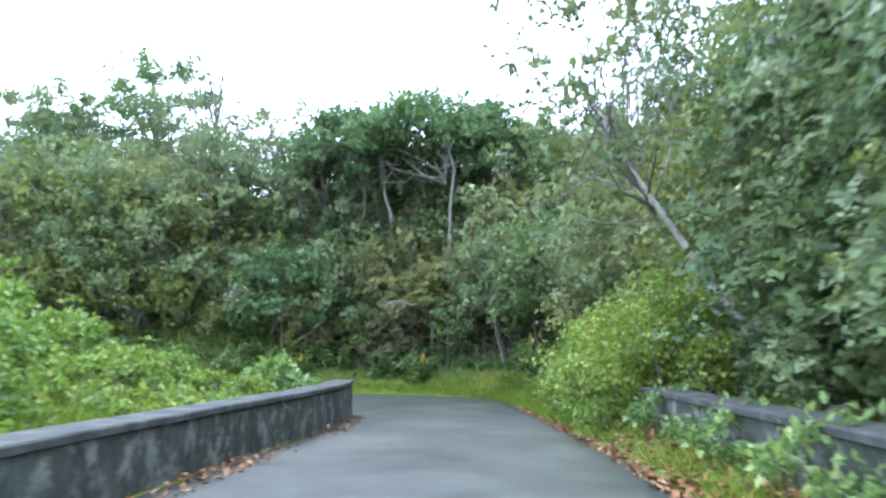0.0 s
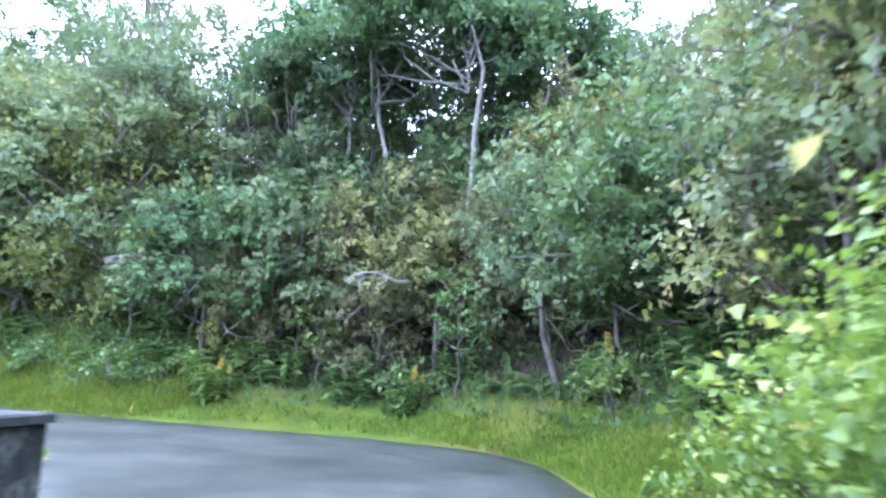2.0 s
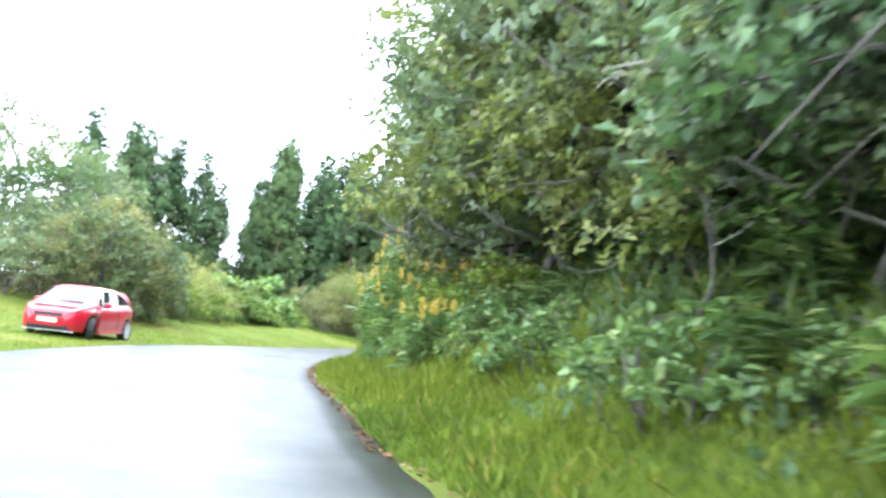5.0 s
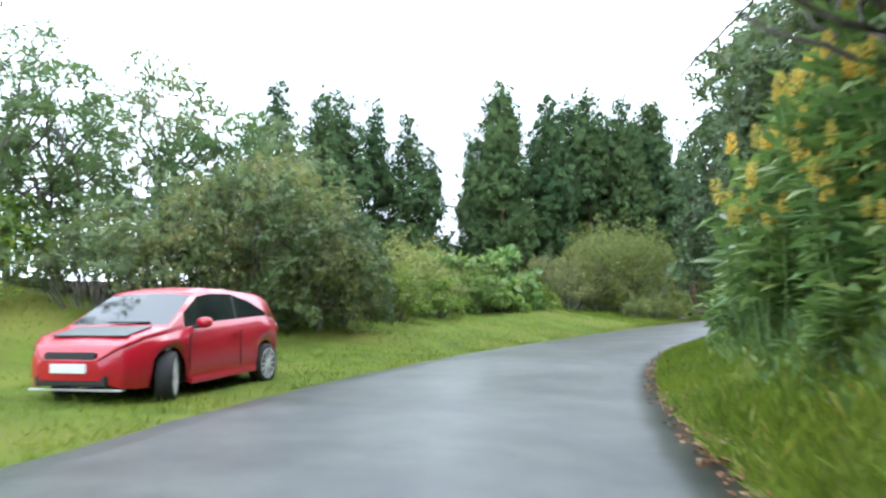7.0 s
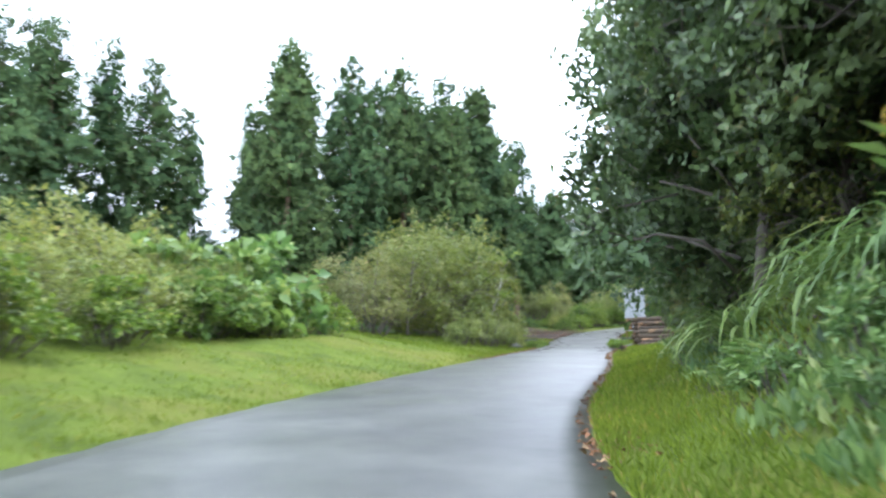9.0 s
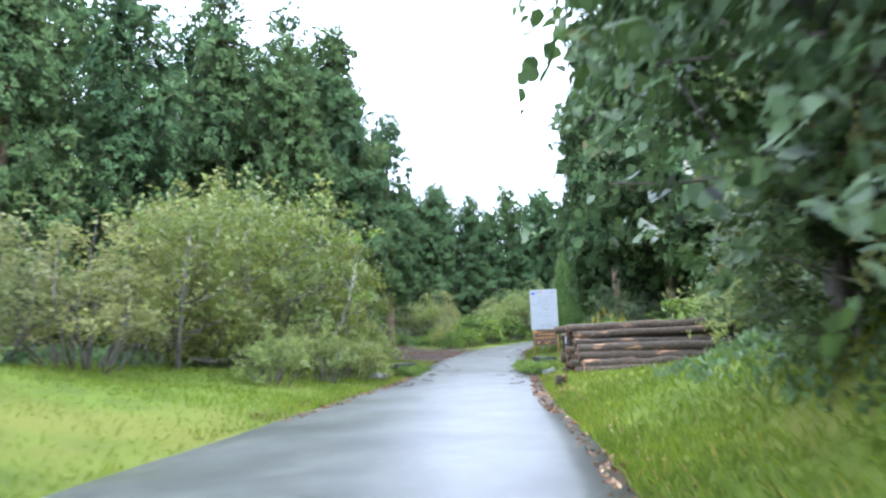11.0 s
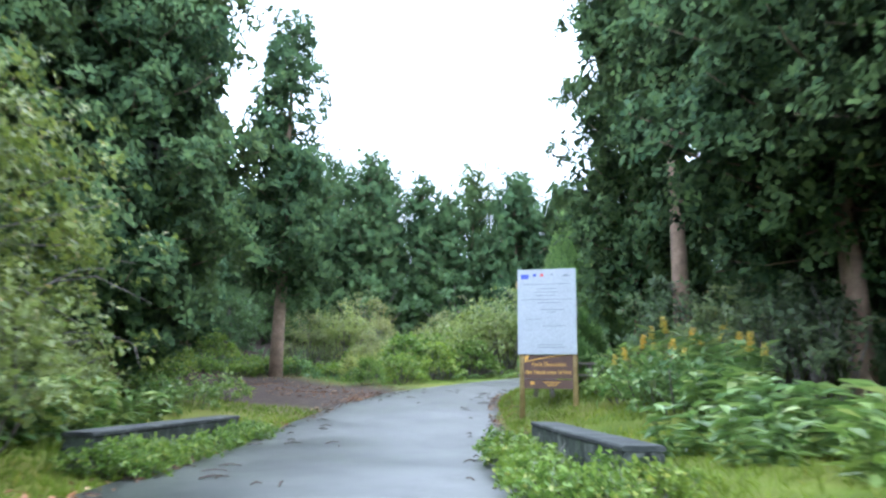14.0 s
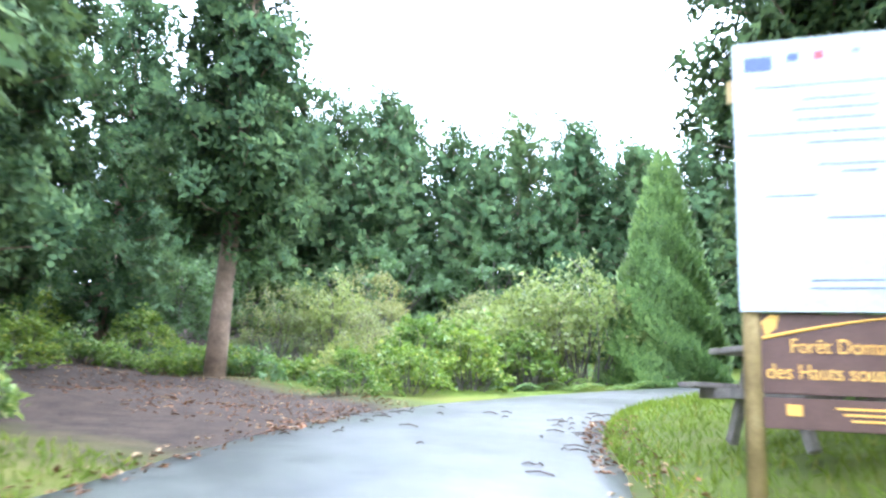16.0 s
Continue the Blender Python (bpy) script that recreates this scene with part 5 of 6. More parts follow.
stand("gin_a", [(-25.7, 41.9, 1.35), (-27.3, 43.0, 1.35), (-26.5, 41.4, 0.7), (-28.6, 43.4, 0.9)], "ginger thicket on the bank")
stand("strap", [(-33.0, 45.9, 1.15), (-31.4, 45.2, 1.1), (-30.8, 44.9, 1.0), (-34.6, 47.4, 0.9), (-30.0, 44.4, 1.2)], BK)

# ---- grass, weeds and fallen leaves ----
def strip(name, n, s0, s1, side, d0, d1, size, mat, label, seed, width=0.13, lay=0.0, thin_out=1.6, keep=None):
    """Blades, leaves or litter in a strip along one side of the road, densest at its edge."""
    r = np.random.default_rng(seed)
    i0, i1 = int(s0 * 14), min(int(s1 * 14), len(ROAD) - 2)
    step = np.linalg.norm(np.diff(R_C[i0:i1 + 1], axis=0), axis=1)
    u = r.random(n) * step.sum()
    acc = np.concatenate([[0], np.cumsum(step)])
    j = np.clip(np.searchsorted(acc, u) - 1, 0, len(step) - 1)
    f = ((u - acc[j]) / step[j])[:, None]
    j = j + i0
    edge = R_R if side > 0 else R_L
    e = edge[j] * (1 - f) + edge[j + 1] * f
    d = d0 + (d1 - d0) * r.random(n) ** thin_out
    p = e + (R_N[j] * (1 - f) + R_N[j + 1] * f) * side * d[:, None]
    s, dd, sd, z = road_frame(p[:, 0], p[:, 1])
    ok = (dd > d0 - 0.02) & (r.random(n) < 0.55 + 0.9 * np.array([noise.noise((a * 0.7, b * 0.7, seed)) for a, b in p]))
    if keep:
        ok &= keep(p[:, 0], p[:, 1])
    p, dd = p[ok], dd[ok]
    m = len(p)
    z = np.where(dd > 0, ground_z(p[:, 0], p[:, 1]), z[ok]) - 0.02 + lay * 2.4
    q = np.stack([p[:, 0], p[:, 1], z], 1)
    way = np.stack([r.normal(size=m) * 0.5, r.normal(size=m) * 0.5, np.full(m, 0.9) if not lay else r.normal(size=m) * 0.15], 1)
    face = r.normal(size=(m, 3)) * 0.5 + (np.array([0, 0, 3.0]) if lay else np.array([0, 0, 0.2]))
    L = size * (0.45 + 0.8 * r.random(m))
    return tagged(leaf_object(name, (leaf_arrays(q, way, face, L, L * width, 0.2), face * 0.3 + np.array([0, 0, 1.0])), mat), label, "grass" if mat is GRASS else "plants", kind="stuff")


strip("grass", 42000, 7.5, 16.5, -1, 0.03, 8.0, 0.11, GRASS, "bright green mown grass verge", 51, 0.14)
strip("grass", 34000, 15.5, 19.6, -1, 0.03, 5.5, 0.14, GRASS, "bright green grass beside the road", 52, 0.14, keep=lambda x, y: (x + 73.5) ** 2 / 85 + (y - 71.6) ** 2 / 19 > 1)
strip("grass", 40000, 15.0, 21.0, 1, 0.03, 6.0, 0.14, GRASS, "bright green grass round logs and board", 53, 0.11)
strip("grass", 36000, 3.6, 9.8, 1, 0.03, 2.6, 0.17, GRASS, "lush grass outside the bend", 54, 0.14)
strip("grass", 28000, 9.4, 15.8, 1, 0.03, 2.6, 0.14, GRASS, "grass at the foot of the bank", 55, 0.15)
strip("grass", 36000, 1.0, 5.2, -1, 0.55, 9.0, 0.48, GRASS, "tall yellow-green grass behind the parapet", 67, 0.11, thin_out=1.0)
strip("undergrowth", 16000, 11.3, 13.2, 1, 1.0, 3.4, 0.2, LEAF_GINGER, "leafy undergrowth below the ginger", 73, 0.4, thin_out=1.0)
strip("undergrowth", 20000, 11.3, 14.8, 1, 1.3, 5.0, 0.16, LEAF_GINGER, "leafy undergrowth on the steep bank", 70, 0.4, thin_out=1.0)
strip("grass", 34000, 11.0, 15.2, 1, 0.02, 2.6, 0.14, GRASS, "short grass on the foot of the steep bank", 71, 0.12, thin_out=1.0)
strip("grass", 26000, 8.6, 11.6, 1, 0.2, 4.6, 0.3, GRASS, "long rough grass on the slope after the bend", 69, 0.08, thin_out=1.0)
strip("grass", 5000, 1.0, 3.8, 1, 0.1, 1.4, 0.16, GRASS, "rough grass beside the bridge road", 56, 0.14)
strip("undergrowth", 32000, 5.0, 15.8, 1, 1.4, 5.5, 0.2, LEAF_DEEP, "low leafy undergrowth over the bank", 57, 0.5, thin_out=1.0)
strip("undergrowth", 26000, 4.2, 10.4, 1, 2.0, 6.5, 0.32, LEAF_DEEP, "dark ferny undergrowth below the overhanging trees", 68, 0.45, thin_out=1.0)
strip("undergrowth", 24000, 4.2, 16.0, 1, 3.6, 11.0, 0.5, LEAF_DEEP, "dark undergrowth on the wooded slope", 58, 0.5, thin_out=1.0)
strip("undergrowth", 12000, 16.0, 21.5, 1, 6.5, 16.0, 0.4, LEAF_DEEP, "undergrowth below the cedars", 59, 0.5, thin_out=1.0)
strip("undergrowth", 14000, 15.5, 23.0, -1, 5.0, 15.0, 0.4, LEAF_DEEP, "undergrowth behind the roadside bushes", 62, 0.5, thin_out=1.0, keep=lambda x, y: (x + 74) ** 2 / 50 + (y - 72) ** 2 / 16 > 1)
strip("fallen_leaves", 6000, 1.0, 4.6, 1, -0.15, 0.7, 0.1, LITTER, "orange-brown fallen leaves along the road's edge", 60, 0.6, 0.014)
strip("fallen_leaves", 2200, 1.0, 4.4, -1, -0.4, 0.12, 0.08, LITTER, "orange-brown fallen leaves at the wall's foot", 63, 0.6, 0.02, 0.8)
strip("fallen_leaves", 5000, 6.0, 15.5, 1, -0.15, 0.4, 0.08, LITTER, "brown fallen leaves along the bank's foot", 64, 0.6, 0.014)
strip("fallen_leaves", 4000, 15.5, 20.0, 1, -0.25, 0.4, 0.09, LITTER, "brown fallen leaves along the road's edge", 65, 0.6, 0.014)
strip("fallen_leaves", 3000, 15.5, 20.0, -1, -0.25, 0.4, 0.09, LITTER, "brown fallen leaves beside the grass", 66, 0.6, 0.014)
strip("fallen_leaves", 7000, 18.8, 21.4, -1, -0.3, 11.0, 0.1, LITTER, "brown cedar litter on the lay-by", 61, 0.4, 0.014, 1.0, keep=lambda x, y: (x + 74.5) ** 2 / 60 + (y - 72.8) ** 2 / 12 < 1)


# ---- walls ----
def wall_run(name, front, thick, z0, z1, label, cap=0.07, over=0.035):
    """A low wall along the front line, thick metres deep on the line's left, with an overhanging coping."""
    pts = [Vector((x, y, 0)) for x, y in front]
    fine = []
    for a, b in zip(pts, pts[1:]):
        k = max(1, int((b - a).length / 0.5))
        fine += [a.lerp(b, i / k) for i in range(k)]
    fine.append(pts[-1])
    thing = new(name)

    def ribbon(inner, outer, lo, hi, extra):
        verts, faces = [], []
        for i, p in enumerate(fine):
            d = (fine[min(i + 1, len(fine) - 1)] - fine[max(i - 1, 0)]).normalized()
            n = Vector((-d.y, d.x, 0))
            q = p + d * (extra if i == len(fine) - 1 else -extra if i == 0 else 0)
            j = 0.006 * noise.noise((p.x * 0.8, p.y * 0.8, hi))
            for off, z in ((inner, lo), (inner, hi - 0.015), (inner + 0.015, hi), (outer - 0.015, hi), (outer, hi - 0.015), (outer, lo)):
                verts.append(q + n * (off + j) + Vector((0, 0, z + j)))
        for i in range(len(fine) - 1):
            for k in range(6):
                a, b = i * 6 + k, i * 6 + (k + 1) % 6
                faces.append((a, b, b + 6, a + 6))
        faces += [tuple(range(6)), tuple(range(len(verts) - 1, len(verts) - 7, -1))]
        return verts, faces

    v, f = ribbon(0, thick, z0, z1 - cap, 0)
    mesh_object("wall_body", v, f, CONCRETE, thing)
    v, f = ribbon(-over, thick + over, z1 - cap + 0.003, z1, over)
    mesh_object("coping", v, f, COPING, thing, "worn grey coping slab")
    return tagged(thing, label, "wall")


wall_run("parapet_wall", [(-1.45, -30), (-1.36, 4), (-1.2, 10), (-1.08, 12.6), (-0.92, 15.5), (-0.88, 17.4), (-1.08, 20.0)], 0.42, 0.2, 1.2, "dark stained concrete parapet wall beside the bridge road")
wall_run("parapet_wall", [(3.95, 14.4), (3.9, -20)], 0.36, 0.3, 1.26, "dark concrete parapet wall half hidden by weeds")
wall_run("culvert_wall", [(-53.9, 64.25), (-57.3, 67.1)][::-1], 0.34, 0.9, 1.73, "low mossy stone culvert wall in the grass", 0.05, 0.01)
wall_run("culvert_wall", [(-58.9, 61.85), (-62.6, 65.5)], 0.34, 0.9, 1.66, "low culvert wall overgrown with creepers", 0.05, 0.01)

ROCK = surface("grey_rock", [(0.3, (0.06, 0.065, 0.055)), (0.6, (0.14, 0.145, 0.13)), (0.8, (0.22, 0.215, 0.2))], 5, 40, 0.9, 0.7)


def stone(x, y, size, seed):
    bm = bmesh.new()
    bmesh.ops.create_icosphere(bm, subdivisions=3, radius=1)
    for v in bm.verts:
        v.co *= 1 + 0.35 * noise.noise(v.co * 1.3 + Vector((seed, 0, 0)))
        v.co = Vector((v.co.x * size, v.co.y * size * 0.8, v.co.z * size * 0.55))
    ob = tagged(part("stone", bm, ROCK, smooth=True), "pale grey stone lying at the road's edge", "stone")
    ob.matrix_world = pose(x, y, ground_z(x, y) + size * 0.25, 0, 0, seed * 50)


stone(-56.25, 59.2, 0.3, 1)
stone(-56.9, 59.7, 0.2, 2)
for k in range(9):
    stone(-53.75 + 0.17 * k + 0.08 * math.sin(k * 3), 64.1 - 0.15 * k + 0.12 * math.sin(k * 5), 0.13 + 0.06 * math.sin(k * 2.3), k + 3)

# ---- the red hatchback ----
def paint(name, col, rough=0.25, coat=1.0, metal=0.0):
    m, n, l, b = material(name)
    co = n.new("ShaderNodeTexCoord").outputs["Object"]
    d = ramp(n, l, noise_node(n, l, 9, 4, 0.7, co), [(0.3, tuple(c * 0.86 for c in col)), (0.7, col)])
    l.new(d, b.inputs["Base Color"])
    b.inputs["Roughness"].default_value, b.inputs["Coat Weight"].default_value, b.inputs["Metallic"].default_value = rough, coat, metal
    b.inputs["Coat Roughness"].default_value = 0.06
    return m


CAR_RED = paint("red_car_paint", (0.47, 0.006, 0.022), 0.32, 0.5)
CAR_DARK = paint("black_plastic", (0.02, 0.02, 0.022), 0.55, 0.0)
CAR_GREY = paint("dark_grey_panel", (0.1, 0.115, 0.11), 0.55, 0.1)
RUBBER = paint("tyre_rubber", (0.022, 0.022, 0.023), 0.8, 0.0)
ALLOY = paint("alloy_wheel", (0.72, 0.73, 0.75), 0.35, 0.0, 0.35)
LAMP_GLASS = paint("lamp_glass", (0.62, 0.65, 0.66), 0.12, 1.0)
TAIL_RED = paint("tail_lamp", (0.45, 0.02, 0.02), 0.15, 1.0)
PLATE = paint("pale_plate", (0.75, 0.75, 0.72), 0.5, 0.0)
GLASS = paint("car_glass", (0.02, 0.027, 0.027), 0.05, 0.35)
GLASS.node_tree.nodes["Principled BSDF"].inputs["Specular IOR Level"].default_value = 0.5


def car_at(m):
    """A three-door hatchback, nose towards +x, standing on z = 0."""
    car = new("car")
    ax_f, ax_r, rw = 1.2, -1.31, 0.345
    xs = np.arange(-1.98, 2.0401, 0.03)

    def lerp(x, rows):
        a = np.array(rows, float)
        return float(np.interp(x, a[:, 0], a[:, 1]))

    half = [(-1.98, 0.45), (-1.94, 0.6), (-1.85, 0.72), (-1.65, 0.81), (-1.3, 0.855), (0.4, 0.855), (1.3, 0.845), (1.7, 0.77), (1.9, 0.66), (2.04, 0.44)]
    belt = [(-1.98, 0.93), (-1.7, 1.02), (-1.2, 1.01), (-0.5, 0.96), (0.9, 0.88), (1.25, 0.85), (1.65, 0.78), (1.9, 0.68), (2.04, 0.55)]
    roof = [(-1.98, 0.95), (-1.88, 1.04), (-1.6, 1.31), (-1.45, 1.37), (-1.1, 1.42), (-0.4, 1.475), (0.1, 1.47), (0.45, 1.41), (1.22, 0.93), (1.65, 0.84), (1.92, 0.72), (2.04, 0.56)]
    sill = [(-1.98, 0.42), (-1.85, 0.25), (-1.5, 0.2), (1.5, 0.18), (1.9, 0.2), (2.04, 0.3)]
    rows = []
    for x in xs:
        w, b, t, s = lerp(x, half), lerp(x, belt), lerp(x, roof), lerp(x, sill)
        for a in (ax_f, ax_r):
            if abs(x - a) < rw:
                s = max(s, 0.31 + math.sqrt(rw * rw - (x - a) ** 2))
        flare = 0.02 * sum(math.exp(-((x - a) / 0.3) ** 2) for a in (ax_f, ax_r))
        t = max(t, b + 0.012)
        tall = min(1.0, (t - b) / 0.5)
        wr = w - 0.05 - 0.17 * tall
        g = lerp(x, [(-1.5, 0.14), (-1.3, 0.3), (-0.9, 0.66), (-0.45, 0.82), (0.4, 0.84)])
        lo = min(s + 0.02, b - 0.1)
        rows.append([(w - 0.06 + flare, lo), (w - 0.01 + flare, lo + 0.3 * (b - lo)), (w + flare * 0.6, lo + 0.62 * (b - lo)), (w - 0.03, b - 0.05), (w - 0.055, b),
                     (w - 0.06 - 0.2 * (w - 0.05 - wr), b + 0.12 * (t - b)), (wr + 0.03 + (0.84 - g) * 0.16 * tall, b + g * (t - b)), (wr - 0.03, b + 0.95 * (t - b)), (wr * 0.6, t - 0.004), (0, t + 0.006)])
    n = len(rows[0])
    verts = [Vector((x, y, z)) for x, r in zip(xs, rows) for y, z in r] + [Vector((x, -y, z)) for x, r in zip(xs, rows) for y, z in r]
    base = len(xs) * n
    groups = {"body": [], "windscreen": [], "side_window": [], "side_window_r": [], "quarter_window": [], "quarter_window_r": [], "rear_window": [], "door_pillar": [], "door_pillar_r": []}
    for i in range(len(xs) - 1):
        x = (xs[i] + xs[i + 1]) / 2
        for k in range(n - 1):
            for flip in (0, 1):
                o = base * flip
                f = (o + i * n + k, o + (i + 1) * n + k, o + (i + 1) * n + k + 1, o + i * n + k + 1)
                f = f[::-1] if flip else f
                key = "body"
                if k in (7, 8) and 0.5 < x < 1.17:
                    key = "windscreen"
                elif k in (7, 8) and -1.88 < x < -1.66:
                    key = "rear_window"
                elif k == 5 and -0.42 < x < 0.86:
                    key = "side_window" + ("_r" if flip else "")
                elif k == 5 and -1.36 < x < -0.48:
                    key = "quarter_window" + ("_r" if flip else "")
                elif k == 5 and -0.48 < x < -0.42:
                    key = "door_pillar" + ("_r" if flip else "")
                groups[key].append(f)
    for i, rev in ((0, False), (len(xs) - 1, True)):
        loop = [i * n + k for k in range(n)] + [base + i * n + k for k in reversed(range(n - 1))]
        groups["body"].append(tuple(loop[::-1] if rev else loop))
    for key, fs in groups.items():
        used = sorted({v for f in fs for v in f})
        remap = {v: j for j, v in enumerate(used)}
        mesh_object(key[:-2] if key.endswith("_r") else key, [verts[v] for v in used], [tuple(remap[v] for v in f) for f in fs], CAR_RED if key == "body" else (CAR_DARK if "pillar" in key else GLASS), car, smooth=True)
    part("underside", box_bm((3.3, 1.45, 0.3), (0, 0, 0.36)), CAR_DARK, car)
    for a in (ax_f, ax_r):
        for sd in (1, -1):
            turn = 26 if a == ax_f else 0
            bm = bmesh.new()
            prof = [(0.2, -0.1), (0.285, -0.105), (0.308, -0.08), (0.312, 0.0), (0.308, 0.08), (0.285, 0.105), (0.215, 0.1)]
            k = 36
            ring = [[bm.verts.new((math.cos(2 * math.pi * j / k) * q, y, math.sin(2 * math.pi * j / k) * q)) for q, y in prof] for j in range(k)]
            for j in range(k):
                for c in range(len(prof) - 1):
                    bm.faces.new((ring[j][c], ring[(j + 1) % k][c], ring[(j + 1) % k][c + 1], ring[j][c + 1]))
            wheel = part("wheel", bm, RUBBER, car, "black low-profile tyre on an alloy rim", True)
            wheel.matrix_local = pose(a, sd * 0.755, 0.312, 0, 0, turn)
            bm = bmesh.new()
            for q0, q1, y0, y1 in ((0.245, 0.222, 0.1, 0.107), (0.222, 0.212, 0.107, 0.02)):
                for j in range(k):
                    c0, s0, c1, s1 = (math.cos(2 * math.pi * j / k), math.sin(2 * math.pi * j / k), math.cos(2 * math.pi * (j + 1) / k), math.sin(2 * math.pi * (j + 1) / k))
                    bm.faces.new([bm.verts.new(p) for p in ((c0 * q0, sd * y0, s0 * q0), (c1 * q0, sd * y0, s1 * q0), (c1 * q1, sd * y1, s1 * q1), (c0 * q1, sd * y1, s0 * q1))])
            part("rim", bm, ALLOY, wheel, "silver rim ring")
            for j in range(12):
                w = 2 * math.pi * j / 12
                part("spoke", box_bm((0.2, 0.024, 0.028), (math.cos(w) * 0.118, sd * 0.088, math.sin(w) * 0.118), 0.004, (0, -math.degrees(w), 0)), ALLOY, wheel)
            bm = bmesh.new()
            bmesh.ops.create_cone(bm, cap_ends=True, segments=20, radius1=0.19, radius2=0.19, depth=0.02, matrix=Matrix.Translation((0, sd * 0.03, 0)) @ Matrix.Rotation(math.pi / 2, 4, "X"))
            part("brake_disc", bm, CAR_DARK, wheel)
            bm = bmesh.new()
            bmesh.ops.create_cone(bm, cap_ends=True, segments=16, radius1=0.035, radius2=0.03, depth=0.03, matrix=Matrix.Translation((0, sd * 0.09, 0)) @ Matrix.Rotation(math.pi / 2, 4, "X"))
            part("hub_cap", bm, ALLOY, wheel)
    for sd in (1, -1):
        bm = bmesh.new()
        bmesh.ops.create_icosphere(bm, subdivisions=3, radius=1, matrix=Matrix.Translation((0.66, sd * 0.93, 0.98)) @ Matrix.Diagonal((0.07, 0.12, 0.075, 1)))
        mirror = part("door_mirror", bm, CAR_RED, car, "", True)
        part("mirror_arm", box_bm((0.07, 0.12, 0.04), (0.68, sd * 0.84, 0.925), 0.01), CAR_DARK, mirror)
        part("door_handle", box_bm((0.16, 0.03, 0.03), (-0.3, sd * 0.853, 0.8), 0.01), CAR_RED, car)
        part("door_gap", box_bm((0.012, 0.012, 0.5), (-0.45, sd * 0.853, 0.6)), CAR_DARK, car)
        part("door_gap", box_bm((0.012, 0.012, 0.45), (0.86, sd * 0.853, 0.6)), CAR_DARK, car)
        part("side_skirt", box_bm((1.75, 0.05, 0.09), (-0.05, sd * 0.84, 0.25), 0.015, (0, 1.5, 0)), CAR_RED, car)
        bm = bmesh.new()
        bmesh.ops.create_icosphere(bm, subdivisions=3, radius=1, matrix=Matrix.Translation((1.66, sd * 0.6, 0.695)) @ Matrix.Rotation(radians(-28 * sd), 4, "Z") @ Matrix.Diagonal((0.26, 0.115, 0.085, 1)))
        part("headlight", bm, LAMP_GLASS, car, "clear headlight", True)
        bm = bmesh.new()
        bmesh.ops.create_icosphere(bm, subdivisions=2, radius=1, matrix=Matrix.Translation((-1.83, sd * 0.665, 0.84)) @ Matrix.Diagonal((0.1, 0.075, 0.13, 1)))
        part("tail_light", bm, TAIL_RED, car, "", True)
    part("bonnet_panel", box_bm((0.5, 1.08, 0.012), (1.48, 0, 0.886), 0.003, (0, 12.0, 0)), CAR_GREY, car, "dark grey bonnet panel")
    part("grille", box_bm((0.05, 0.72, 0.1), (2.015, 0, 0.6), 0.015), CAR_DARK, car)
    part("lower_grille", box_bm((0.06, 1.0, 0.14), (1.99, 0, 0.32), 0.02), CAR_DARK, car)
    part("number_plate", box_bm((0.02, 0.5, 0.11), (2.05, 0, 0.46), 0.004), PLATE, car, "pale number plate")
    part("front_lip", box_bm((0.05, 1.3, 0.022), (1.92, 0, 0.2), 0.008), PLATE, car, "pale front lip")
    part("roof_spoiler", box_bm((0.24, 1.02, 0.035), (-1.5, 0, 1.385), 0.012, (0, -10, 0)), CAR_RED, car)
    part("wiper", box_bm((0.02, 0.6, 0.02), (1.16, 0.15, 0.99), 0.004, (0, 30, 4)), CAR_DARK, car)
    tagged(car, "small red three-door car parked on the grass", "car")
    car.matrix_world = m
    return car


car_at(pose(-26.86, 30.94, ground_z(-26.6, 31.4) - 0.045, 0, 0, -30.7))

# ---- the stack of logs ----
def bark_wood():
    m, n, l, b = material("log_bark")
    co = n.new("ShaderNodeTexCoord").outputs["Object"]
    mp = n.new("ShaderNodeMapping")
    mp.inputs["Scale"].default_value = (2.6, 8, 8)
    l.new(co, mp.inputs[0])
    st = noise_node(n, l, 3.5, 6, 0.7, mp.outputs[0])
    ob = n.new("ShaderNodeObjectInfo").outputs["Random"]
    c = ramp(n, l, st, [(0.28, (0.02, 0.017, 0.012)), (0.5, (0.068, 0.052, 0.036)), (0.66, (0.13, 0.098, 0.068)), (0.74, (0.36, 0.23, 0.12))])
    peel = n.new("ShaderNodeMapping")
    peel.inputs["Scale"].default_value = (1.1, 5, 5)
    l.new(co, peel.inputs[0])
    off = n.new("ShaderNodeCombineXYZ")
    l.new(ob, off.inputs[0])
    vec = n.new("ShaderNodeVectorMath")
    vec.operation = "MULTIPLY_ADD"
    l.new(off.outputs[0], vec.inputs[0])
    vec.inputs[1].default_value = (40, 0, 0)
    l.new(peel.outputs[0], vec.inputs[2])
    bare = ramp(n, l, noise_node(n, l, 1.0, 5, 0.65, vec.outputs[0]), [(0.6, (0, 0, 0)), (0.64, (1, 1, 1))])
    c = mix(n, l, bare, c, (0.34, 0.2, 0.11))
    l.new(mix(n, l, 0.6, c, ramp(n, l, ob, [(0.0, (0.45, 0.46, 0.42)), (0.5, (0.8, 0.8, 0.68)), (1.0, (1.05, 0.92, 0.8))]), "MULTIPLY"), b.inputs["Base Color"])
    b.inputs["Roughness"].default_value = 0.9
    bump(n, l, st, 0.8, 0.03, b)
    return m


